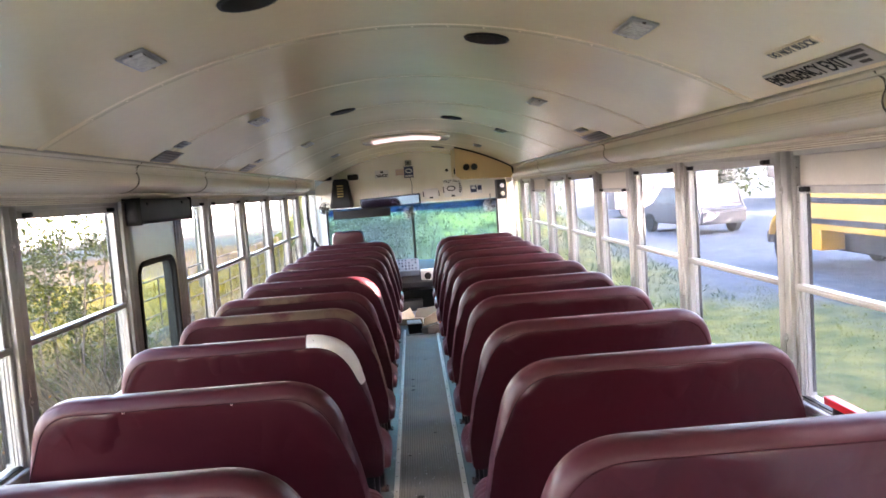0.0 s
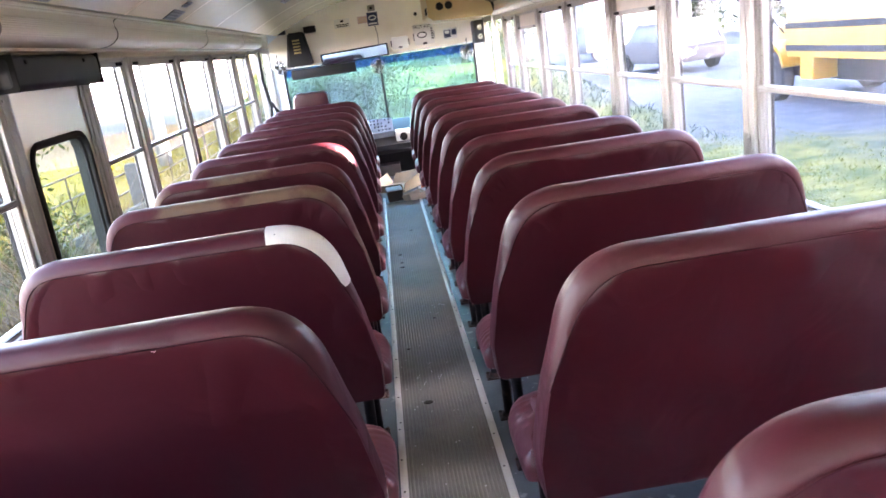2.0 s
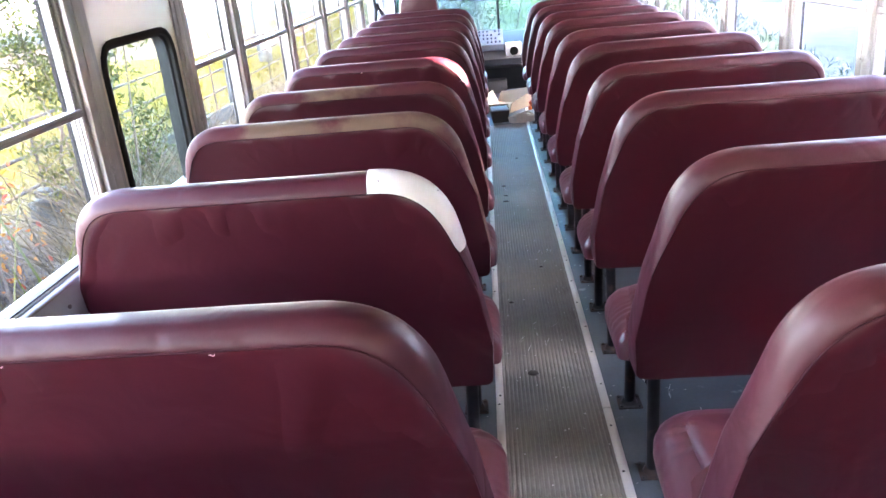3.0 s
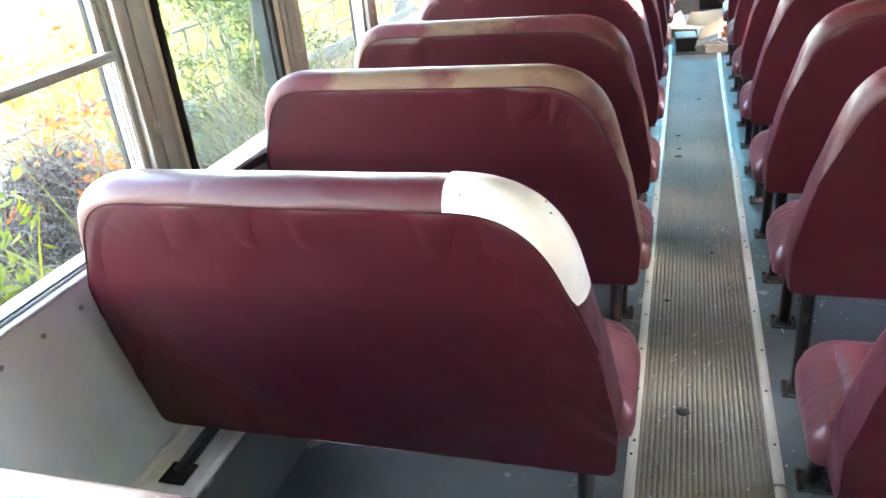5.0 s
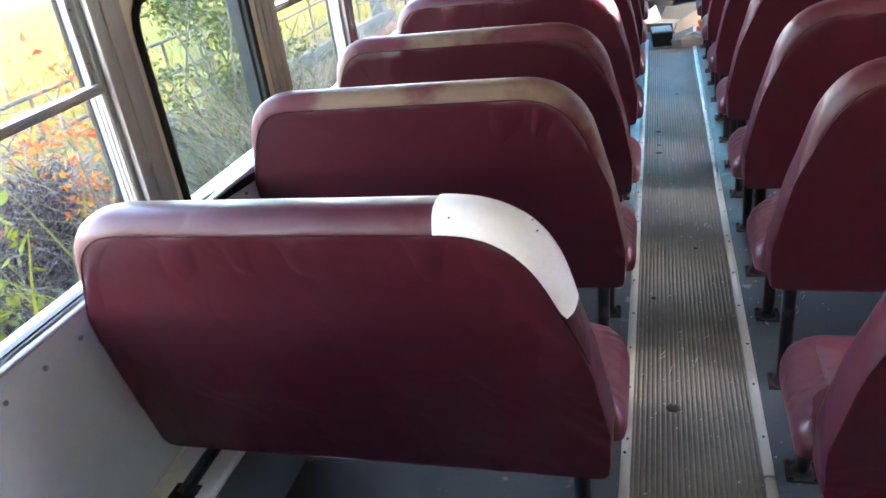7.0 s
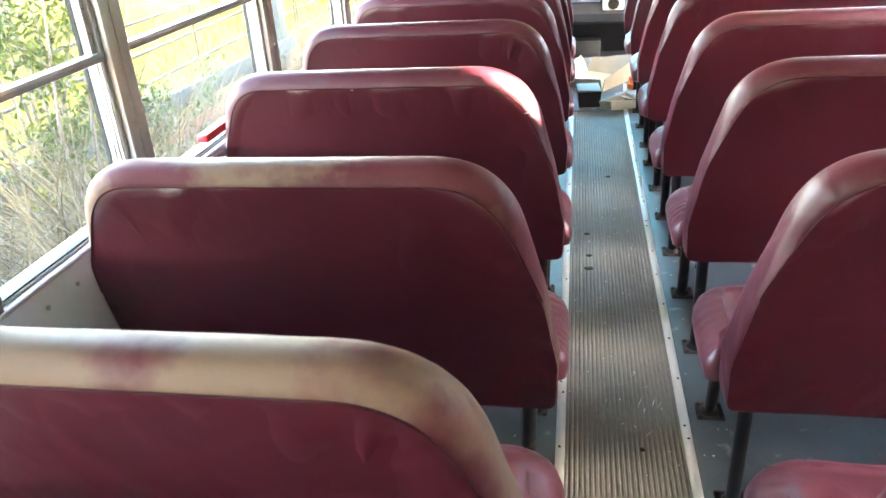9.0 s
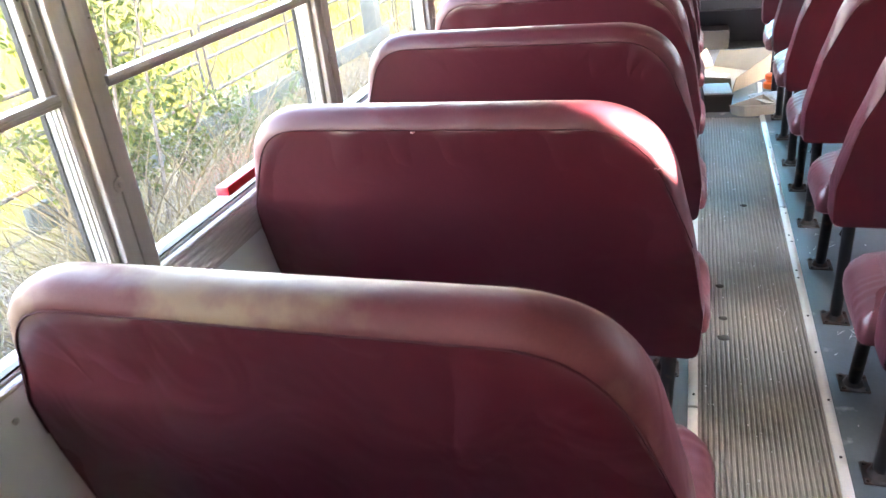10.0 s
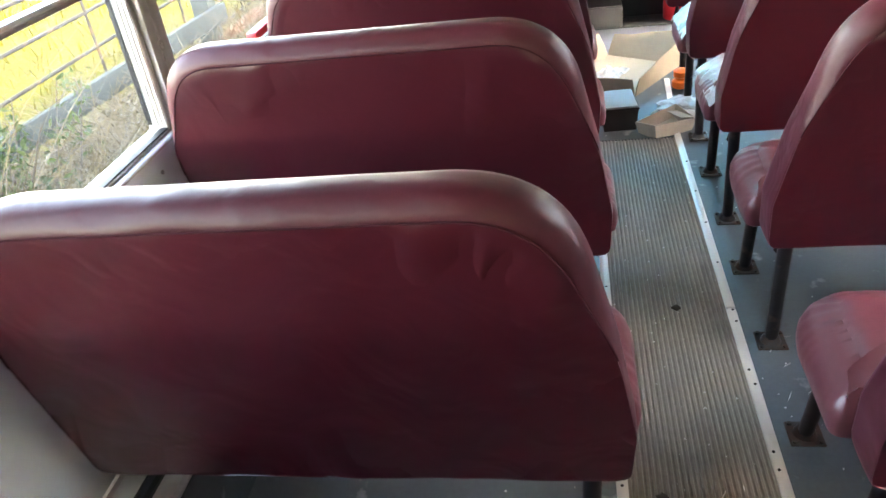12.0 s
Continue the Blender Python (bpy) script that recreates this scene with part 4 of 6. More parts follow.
box(bm, -1.02, 1.02, Y_FRONT, Y_FRONT + 0.06, 1.255, 1.9)
tagged(ob_of("wall_front", bm, GREY_WALL), "front wall of the bus round the windscreen", "wall", "", "structure")
ws = empty("window_screen", Matrix(), "two-piece windscreen with a blue tinted top band", "windscreen", "", "structure")
for a, b in ((-1.015, -0.012), (0.012, 1.015)):
    bm = bmesh.new()
    box(bm, a, b, Y_FRONT + 0.02, Y_FRONT + 0.026, 0.58, 1.13)
    p = part("pane", bm, SCREEN, ws)
    p.visible_shadow = False
    bm = bmesh.new()
    box(bm, a, b, Y_FRONT + 0.02, Y_FRONT + 0.026, 1.13, 1.17)
    p = part("tint_edge", bm, CYAN_TINT, ws, "pale blue tinted edge of glass")
    p.visible_shadow = False
    bm = bmesh.new()
    box(bm, a, b, Y_FRONT + 0.02, Y_FRONT + 0.026, 1.17, 1.25)
    p = part("tint_band", bm, BLUE_TINT, ws, "blue tinted band of glass")
    p.visible_shadow = False
bm = bmesh.new()
tube(bm, [(0, Y_FRONT + 0.015, 0.57), (0, Y_FRONT + 0.015, 1.26)], 0.014, 8)
part("divider", bm, GASKET, ws)
for x in (-1.012, 1.012):
    bm = bmesh.new()
    box(bm, x - 0.012, x + 0.012, Y_FRONT - 0.01, Y_FRONT + 0.03, 0.57, 1.26, 0.004, 1)
    part("gasket", bm, GASKET, ws)
for a, b in ((-0.20, -0.23), (0.18, 0.30)):
    bm = bmesh.new()
    tube(bm, [(a, Y_FRONT + 0.07, 0.58), ((a + b) / 2, Y_FRONT + 0.07, 0.85), (b, Y_FRONT + 0.06, 1.02)], 0.007, 6)
    part("wiper", bm, GASKET, ws)
# side openings at the front: driver's window and entry door
for s, nm, lab in ((-1, "window_driver", "driver's side window with a sliding pane"), (1, "door_entry", "folding glazed entry door, closed")):
    e = empty(nm, Matrix(), lab, "door" if s > 0 else "window", "", "structure")
    ya, yb = (6.04, 7.40) if s < 0 else (6.10, 7.40)
    zb = SILL if s < 0 else -0.1
    ys = (ya, (ya + yb) / 2, yb)
    for y in ys:
        bm = bmesh.new()
        box(bm, *sorted((s * 1.125, s * 1.18)), y - 0.03, y + 0.03, zb, 1.47, 0.004, 2)
        part("stile", bm, DOOR_CREAM if s > 0 else ALU, e)
    for z in ([SILL + 0.012, 1.47] if s < 0 else [0.0, 0.66, 1.47]):
        bm = bmesh.new()
        box(bm, *sorted((s * 1.13, s * 1.175)), ya, yb, z - 0.03, z + 0.02, 0.004, 2)
        part("rail", bm, DOOR_CREAM if s > 0 else ALU, e)
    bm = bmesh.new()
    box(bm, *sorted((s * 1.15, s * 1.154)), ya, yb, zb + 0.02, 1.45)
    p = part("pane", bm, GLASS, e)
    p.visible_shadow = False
    bm = bmesh.new()
    box(bm, *sorted((s * 1.125, s * 1.19)), ya - 0.04, yb + 0.05, 1.49, 1.64)
    part("header", bm, DUCT, e)
dashb = empty("dashboard", Matrix(), "dark grey dashboard below the windscreen", "dashboard")
bm = bmesh.new()
extrude_pts = [(7.40, 0.0), (7.38, 0.22), (7.02, 0.30), (7.0, 0.36), (7.08, 0.44), (7.40, 0.575), (7.449, 0.575), (7.449, 0.0)]
rings_mesh(bm, [[(x, y, z + 0.006) for y, z in extrude_pts] for x in (-1.1, -0.6, 0.0, 0.6, 1.1)])
part("body", bm, DASH_GREY, dashb)
bm = bmesh.new()
rings_mesh(bm, [[(x, 7.06, 0.44), (x, 7.04, 0.50), (x, 7.20, 0.625), (x, 7.24, 0.52)] for x in (-0.33, 0.03)])
panel = part("switch_panel", bm, PANEL_BLUE, dashb, "white panel with rows of switches")
for i in range(4):
    for j in range(9):
        if (i + j) % 5 != 4:
            bm = bmesh.new()
            disc(bm, (-0.31 + 0.038 * j, 7.065 + 0.038 * i, 0.522 + 0.030 * i), (0, -0.6, 0.8), 0.010, 0.02, 10, 0.003)
            part("switch", bm, NAVY, panel)
bm = bmesh.new()
box(bm, 0.045, 0.20, 7.02, 7.16, 0.36, 0.50, 0.012, 2)
vent = part("heater_box", bm, WHITE, dashb, "white heater box with a round vent")
bm = bmesh.new()
disc(bm, (0.125, 7.016, 0.43), (0, -1, 0), 0.042, 0.012, 20, 0.004)
part("vent", bm, GRILLE, vent)
bm = bmesh.new()
tube(bm, [(-0.72 + 0.2 * math.cos(a), 6.98 + 0.10 * math.sin(a), 0.64 + 0.12 * math.sin(a)) for a in (2 * math.pi * i / 32 for i in range(32))], 0.013, 8, True)
tube(bm, [(-0.72, 7.0, 0.62), (-0.72, 7.15, 0.50)], 0.025, 10)
box(bm, -0.90, -0.54, 6.985, 7.0, 0.625, 0.65, 0.005, 1)
part("steering_wheel", bm, GASKET, dashb, "black steering wheel")
ds = empty("driver_seat", pose(-0.72, 6.72, 0), "maroon vinyl driver's seat with a tall back", "seat")
bm = bmesh.new()
o = soft_outline([(-0.23, 0.45, 0.05), (-0.165, 1.02, 0.06), (0.165, 1.02, 0.06), (0.23, 0.45, 0.05)], 48)
rings_mesh(bm, [[(p.x * f, d + 0.06 * (1.0 - p.y), 0.74 + (p.y - 0.74) * f) for p in o] for f, d in ((0.8, -0.045), (0.95, -0.04), (1.0, -0.015), (1.0, 0.03), (0.94, 0.06), (0.8, 0.066))])
part("backrest", bm, VINYL, ds)
bm = bmesh.new()
box(bm, -0.24, 0.24, 0.06, 0.44, 0.40, 0.52, 0.05, 4)
part("cushion", bm, VINYL, ds)
bm = bmesh.new()
box(bm, -0.17, 0.17, 0.08, 0.40, 0.006, 0.40, 0.02, 2)
part("pedestal", bm, BLACK_METAL, ds)
# housing over the door
ac = empty("roof_heater", pose(0, 5.75, 0), "tan enamel housing with black trim under the ceiling", "heater housing")
bm = bmesh.new()
px = [0.45 + 0.545 * i / 14 for i in range(15)]
prof = [(x, arch(x) - 0.004) for x in px] + [(1.005, 1.51), (0.985, 1.475), (0.49, 1.490), (0.45, 1.525)]
rings_mesh(bm, [[(x, y, z) for x, z in prof] for y in (0.0, 0.25, 0.75)])
bmesh.ops.bevel(bm, geom=[e for e in bm.edges if len(e.link_faces) == 2 and e.calc_face_angle(0) > 0.7], offset=0.008, segments=2, affect="EDGES")
part("housing", bm, TAN, ac)
bm = bmesh.new()
tube(bm, [(x, -0.004, z) for x, z in prof[:15]] + [(1.01, -0.004, 1.51)], 0.011, 6)
part("edge_trim", bm, GASKET, ac)
for x in (0.555, 0.632):
    bm = bmesh.new()
    disc(bm, (x, -0.004, 1.60), (0, -1, 0), 0.033, 0.012, 22, 0.003)
    part("outlet", bm, GRILLE, ac)
bm = bmesh.new()
for i in range(4):
    box(bm, 0.443, 0.449, 0.06 + i * 0.045, 0.09 + i * 0.045, 1.545, 1.60)
part("side_vent", bm, GRILLE, ac)
# interior mirror, visor and fans
mi = empty("interior_mirror", pose(-0.24, 7.12, 1.305), "wide driver's mirror in a black frame", "mirror")
bm = bmesh.new()
box(bm, -0.345, 0.345, -0.012, 0.012, -0.060, 0.062, 0.02, 3)
part("frame", bm, GASKET, mi)
bm = bmesh.new()
box(bm, -0.330, 0.330, -0.0155, -0.0125, -0.047, 0.049, 0.001, 1)
part("glass", bm, MIRROR, mi)
bm = bmesh.new()
for x in (-0.2, 0.2):
    tube(bm, [(x, 0.01, 0.02), (x, 0.095, 0.05)], 0.008, 6)
part("bracket", bm, GASKET, mi)
mi.rotation_euler = (radians(1.5), radians(-2), 0)
vi = empty("sun_visor", pose(-0.58, 7.16, 1.19), "black driver's sun visor below the mirror", "sun visor")
bm = bmesh.new()
box(bm, -0.33, 0.33, -0.01, 0.01, -0.05, 0.05, 0.008, 2)
part("blade", bm, BLACK_PAD, vi)
bm = bmesh.new()
tube(bm, [(-0.3, 0.0, 0.045), (-0.3, 0.05, 0.095)], 0.007, 6)
part("arm", bm, GASKET, vi)


def fan(x, y, z, turn):
    f = empty("dashboard_fan", pose(x, y, z, 0, 0, turn), "small black caged defroster fan on a bracket", "fan", "fans")
    bm = bmesh.new()
    for r in (0.02, 0.045, 0.07):
        tube(bm, [(r * math.cos(a), -0.025, r * math.sin(a)) for a in (2 * math.pi * i / 20 for i in range(20))], 0.003, 5, True)
    for i in range(8):
        a = i * math.pi / 4
        tube(bm, [(0.01 * math.cos(a), -0.028, 0.01 * math.sin(a)), (0.07 * math.cos(a), -0.02, 0.07 * math.sin(a)), (0.05 * math.cos(a), 0.03, 0.05 * math.sin(a))], 0.0025, 5)
    part("cage", bm, CHROME, f)
    for i in range(4):
        bm = bmesh.new()
        a = i * math.pi / 2 + 0.3
        box(bm, 0.008, 0.06, -0.002, 0.002, -0.02, 0.02, 0.001, 1, Matrix.Rotation(a, 4, "Y") @ Matrix.Rotation(0.5, 4, "X"))
        part("blade", bm, GASKET, f)
    bm = bmesh.new()
    disc(bm, (0, 0.03, 0), (0, 1, 0), 0.03, 0.06, 16, 0.008)
    tube(bm, [(0, 0.05, 0), (0, 0.07, 0.05), (0, 0.06, 0.13)], 0.007, 6)
    part("motor", bm, GASKET, f)


fan(-1.0, 7.10, 1.28, 25)
fan(-0.03, 7.14, 1.16, 0)
fan(0.90, 7.14, 1.18, -15)


def sign(name, x0, x1, z0, z1, depth, label, paper, category="sign"):
    e = empty(name, pose((x0 + x1) / 2, 7.219, (z0 + z1) / 2), label, category)
    bm = bmesh.new()
    box(bm, -(x1 - x0) / 2, (x1 - x0) / 2, -depth, 0, -(z1 - z0) / 2, (z1 - z0) / 2, min(0.006, depth / 3), 2)
    part("board" if depth < 0.01 else "case", bm, paper, e)
    return e


def bars(e, rows, w, y, material):
    for z, h, a, b in rows:
        bm = bmesh.new()
        box(bm, a * w, b * w, y - 0.0015, y, z - h / 2, z + h / 2)
        part("print_line", bm, material, e)


fa = sign("first_aid_kit", 0.385, 0.585, 1.31, 1.512, 0.09, "white first aid box mounted above the windscreen", WHITE, "first aid kit")
lettering("caption", "FIRST AID", pose(-0.015, -0.0912, 0.075, 90, 0, 0), 0.042, INK, fa)
bm = bmesh.new()
tube(bm, [(-0.02 + 0.045 * math.cos(a), -0.091, -0.005 + 0.026 * math.sin(a)) for a in (2 * math.pi * i / 28 for i in range(28))], 0.006, 6, True)
part("emblem", bm, INK, fa)
bars(fa, [(-0.05 + 0.024 * i, 0.014, 0.36, 0.47) for i in range(5)], 0.2, -0.0902, INK)
for x in (-0.103, 0.103):
    bm = bmesh.new()
    box(bm, x - 0.006, x + 0.006, -0.06, -0.03, -0.05, 0.02, 0.003, 1)
    part("clip", bm, GASKET, fa)
bm = bmesh.new()
box(bm, -0.02, 0.02, -0.096, -0.09, -0.1, -0.08, 0.003, 1)
part("latch", bm, GASKET, fa)
fk = sign("wall_case", 0.148, 0.318, 1.302, 1.420, 0.08, "white fluid clean-up case beside the first aid box", WHITE, "case")
for x in (-0.088, 0.088):
    bm = bmesh.new()
    box(bm, x - 0.007, x + 0.007, -0.06, -0.02, -0.03, 0.03, 0.003, 1)
    part("clip", bm, GASKET, fk)
bm = bmesh.new()
box(bm, -0.02, 0.02, -0.086, -0.08, -0.052, -0.035, 0.003, 1)
part("latch", bm, GASKET, fk)
sg = sign("notice_sign", 0.69, 0.83, 1.33, 1.435, 0.004, "white notice with a dark blue printed block", WHITE)
bars(sg, [(0.0, 0.075, -0.46, 0.05), (0.01, 0.055, 0.12, 0.46)], 0.14, -0.0042, NAVY)
bars(sg, [(0.015, 0.03, -0.38, -0.05)], 0.14, -0.006, PAPER)
sg = sign("notice_sign", -0.062, 0.046, 1.565, 1.695, 0.004, "dark blue sign with a white oval emblem", NAVY)
bm = bmesh.new()
tube(bm, [(0.035 * math.cos(a), -0.006, 0.012 + 0.02 * math.sin(a)) for a in (2 * math.pi * i / 24 for i in range(24))], 0.006, 6, True)
part("emblem", bm, PAPER, sg)
bars(sg, [(-0.045, 0.014, -0.4, 0.4)], 0.108, -0.0042, PAPER)
sg = sign("camera_box", -0.045, 0.03, 1.705, 1.765, 0.04, "small grey camera box above the sign", LABEL_GREY, "camera")
bm = bmesh.new()
disc(bm, (0, -0.042, 0), (0, -1, 0), 0.016, 0.008, 16, 0.003)
part("lens", bm, GRILLE, sg)
sg = sign("notice_sign", -0.40, -0.24, 1.585, 1.672, 0.004, "white paper notice with black print", PAPER)
bars(sg, [(0.02, 0.02, -0.1, 0.1), (-0.012, 0.009, -0.42, 0.42), (-0.028, 0.009, -0.36, 0.36)], 0.16, -0.0042, INK)
sg = sign("paper_notice", -0.16, -0.06, 1.60, 1.67, 0.003, "faded pink printed notice", surf("faded_pink_paper", (0.62, 0.45, 0.42), 0.6))
bars(sg, [(0.02 - 0.014 * i, 0.005, -0.44, 0.44) for i in range(4)], 0.10, -0.0032, TAN)
bm = bmesh.new()
disc(bm, (0.432, 7.212, 1.62), (0, -1, 0), 0.018, 0.014, 18, 0.005)
tagged(ob_of("wall_button", bm, GASKET), "black round button on the front panel", "button")
bm = bmesh.new()
tube(bm, [(0.005, 7.212, 1.56), (0.02, 7.214, 1.48), (0.015, 7.214, 1.40), (0.03, 7.214, 1.30)], 0.003, 5)
tagged(ob_of("cable", bm, GASKET), "thin black cable hanging down the front panel", "cable")
rad = empty("radio_unit", pose(-0.80, 7.20, 1.43), "black radio console with amber markings beside the mirror", "radio")
bm = bmesh.new()
rings_mesh(bm, [[(-0.135 * f, y, -0.16), (0.135 * f, y, -0.16), (0.085 * f, y, 0.17), (-0.075 * f, y, 0.17)] for y, f in ((0.015, 1.0), (-0.11, 1.0), (-0.13, 0.9))])
bmesh.ops.bevel(bm, geom=bm.edges[:], offset=0.012, segments=2, affect="EDGES")
part("case", bm, BLACK_PAD, rad)
for i in range(5):
    bm = bmesh.new()
    box(bm, -0.035, 0.035, -0.1345, -0.132, 0.085 - i * 0.03, 0.100 - i * 0.03)
    part("print_line", bm, AMBER, rad)
for dx, dz, w in ((-0.14, 0.2, 0.045), (0.15, 0.185, 0.06)):
    bm = bmesh.new()
    box(bm, dx - w, dx + w, -0.09, 0.015, dz - 0.035, dz + 0.03, 0.012, 2)
    part("speaker_pod", bm, BLACK_PAD, rad)
bx = empty("switch_box", pose(1.03, 7.0, 1.35), "small dark control box beside the entry door", "control box")
bm = bmesh.new()
box(bm, -0.05, 0.05, -0.06, 0.21, -0.10, 0.12, 0.01, 2)
part("case", bm, DASH_GREY, bx)
for z in (0.05, -0.04):
    bm = bmesh.new()
    disc(bm, (0, -0.063, z), (0, -1, 0), 0.03, 0.012, 16, 0.004)
    part("dial", bm, CHROME, bx)
bm = bmesh.new()
tube(bm, [(1.06, 6.2, 0.0), (1.06, 6.2, 1.50)], 0.016, 10)
tagged(ob_of("stanchion", bm, CHROME), "bright steel grab pole by the entry door", "grab pole")
bm = bmesh.new()
tube(bm, [(-1.07, 6.25, 1.45), (-1.08, 6.27, 1.2), (-1.05, 6.30, 0.95), (-1.09, 6.33, 0.75)], 0.014, 8)
tube(bm, [(-1.05, 6.30, 1.0), (-1.0, 6.33, 0.9), (-1.06, 6.28, 0.82)], 0.02, 8)
tagged(ob_of("seat_belt", bm, BLACK_PAD), "black belt hanging by the driver's window", "belt")

# ---- litter on the front floor ----
st = empty("step_box", pose(-0.145, 7.385, 0.0105), "grey steel step box on the front floor", "step")
bm = bmesh.new()
box(bm, -0.2, 0.19, -0.19, -0.02, 0, 0.115, 0.008, 2)
part("body", bm, BOX_GREY, st)
bm = bmesh.new()
box(bm, -0.195, 0.185, -0.185, -0.025, 0.1155, 0.122, 0.002, 1)
part("tread", bm, surf("grey_step_tread", (0.14, 0.145, 0.155), 0.5), st)
cb = empty("cardboard_box", pose(0.035, 6.18, 0.002, 0, 0, 57), "open shallow cardboard box with a torn raised corner", "box")
L, W = 0.44, 0.40
bm = bmesh.new()
box(bm, 0.004, L - 0.004, 0.004, W - 0.004, 0.0, 0.005, 0.001, 1)
part("base", bm, CARD_IN, cb, "pale inner cardboard")


def card_wall(p0, p1, out, h0, h1, flare):
    """One bent cardboard wall between two places of the base, leaning outwards."""
    p0, p1, out = Vector(p0), Vector(p1), Vector(out)
    bm = bmesh.new()
    rows = []
    for i in range(9):
        u = i / 8
        base = p0.lerp(p1, u)
        h = h0 + (h1 - h0) * u + 0.008 * noise.noise(Vector((u * 4, h0 * 30, flare)))
        bend = flare + 0.02 * noise.noise(Vector((u * 3, 5, h1 * 20)))
        mid, top = base + out * bend * 0.4 + Vector((0, 0, h * 0.5)), base + out * bend + Vector((0, 0, h))
        rows.append([base + Vector((0, 0, 0.001)), mid, top, top - out * 0.005, mid - out * 0.005, base - out * 0.005 + Vector((0, 0, 0.001))])
    rings_mesh(bm, rows)
    return bm


part("side", card_wall((0, 0, 0), (L, 0, 0), (0, -1, 0), 0.085, 0.15, 0.02), CARD, cb)
part("side", card_wall((0, 0.006, 0), (0, W, 0), (-1, 0, 0), 0.085, 0.06, 0.03), CARD, cb)
part("side", card_wall((0.006, W, 0), (L, W, 0), (0, 1, 0), 0.05, 0.11, 0.05), CARD_IN, cb)
part("side", card_wall((L, 0.006, 0), (L, W - 0.006, 0), (1, 0, 0), 0.15, 0.09, 0.07), CARD_IN, cb)
bm = bmesh.new()
g = 18
vs = [[bm.verts.new((0.05 + 0.20 * i / g, 0.16 + 0.13 * j / g, 0.022 + 0.016 * noise.noise(Vector((i * 0.35, j * 0.35, 2))) + 0.008 * noise.noise(Vector((i * 0.8, j * 0.8, 7))))) for j in range(g + 1)] for i in range(g + 1)]
for i in range(g):
    for j in range(g):
        bm.faces.new((vs[i][j], vs[i + 1][j], vs[i + 1][j + 1], vs[i][j + 1]))
bmesh.ops.solidify(bm, geom=bm.faces[:], thickness=0.002)
part("paper_sheet", bm, PAPER, cb, "crumpled pale packing paper")
tb = empty("storage_tub", pose(-0.060, 5.915, 0.001, 0, 0, 4), "small black plastic tub with a white lid", "tub")
bm = bmesh.new()
rings_mesh(bm, [[(sx * w, sy * d, z) for sx, sy in ((-1, -1), (1, -1), (1, 1), (-1, 1))] for w, d, z in ((0.064, 0.088, 0), (0.071, 0.096, 0.088), (0.074, 0.099, 0.090), (0.074, 0.099, 0.095))])
part("body", bm, GASKET, tb)
bm = bmesh.new()
box(bm, -0.070, 0.070, -0.095, 0.095, 0.0955, 0.106, 0.005, 2)
part("lid", bm, TUB_LID, tb)
pb = empty("paper_carton", pose(0.120, 5.80, 0.001, 0, 0, 32), "small torn brown paper carton on the floor", "carton")
bm = bmesh.new()
rings_mesh(bm, [[(sx * w, sy * d, z + 0.012 * sx * sy) for sx, sy in ((-1, -1), (1, -1), (1, 1), (-1, 1))] for w, d, z in ((0.085, 0.052, 0.0), (0.100, 0.062, 0.058), (0.095, 0.057, 0.060), (0.078, 0.046, 0.012))])
part("carton", bm, CARD_GREY, pb)
bm = bmesh.new()
box(bm, 0.02, 0.15, -0.05, 0.04, 0.066, 0.069, 0.001, 1, Matrix.Rotation(radians(12), 4, "Y"))
part("flap", bm, CARD_GREY, pb)
pp = empty("crumpled_bag", pose(0.20, 5.98, 0.0, 0, 0, 30), "crumpled clear plastic bag on the floor", "bag")
bm = bmesh.new()
v = bmesh.ops.create_icosphere(bm, subdivisions=4, radius=0.09)["verts"]
for q in v:
    q.co *= 1 + 0.45 * noise.noise(q.co * 22) + 0.2 * noise.noise(q.co * 55)
    q.co.z = max(0.001, q.co.z * 0.38 + 0.02)
part("bag", bm, FILM, pp)
og = empty("orange_cup", pose(0.239, 6.27, 0.001), "orange plastic cup lying with its base on the floor", "cup")
bm = bmesh.new()
rings_mesh(bm, [[(r * math.cos(a), r * math.sin(a), z) for a in (2 * math.pi * i / 20 for i in range(20))] for r, z in ((0.036, 0), (0.040, 0.006), (0.040, 0.030), (0.026, 0.036), (0.026, 0.046), (0.034, 0.052), (0.034, 0.074), (0.022, 0.082))])
part("cup", bm, ORANGE, og)
bm = bmesh.new()
box(bm, -0.012, 0.012, -0.185, 0.185, 0.0, 0.003, 0.001, 1, Matrix.Translation((0.180, 6.195, 0.002)) @ Matrix.Rotation(radians(-3), 4, "Z"))
tagged(ob_of("loose_strip", bm, PAPER), "loose white strip lying on the floor", "strip")
rx = empty("fire_extinguisher", pose(0.33, 7.305, 0.0105), "red fire extinguisher standing by the dashboard", "extinguisher")
bm = bmesh.new()
rings_mesh(bm, [[(r * math.cos(a), r * math.sin(a), z) for a in (2 * math.pi * i / 24 for i in range(24))] for r, z in ((0.055, 0), (0.06, 0.01), (0.06, 0.26), (0.045, 0.30), (0.018, 0.32), (0.018, 0.35))])
part("cylinder", bm, RED, rx)
bm = bmesh.new()
box(bm, -0.02, 0.02, -0.06, 0.03, 0.35, 0.38, 0.006, 2)
part("valve", bm, GASKET, rx)
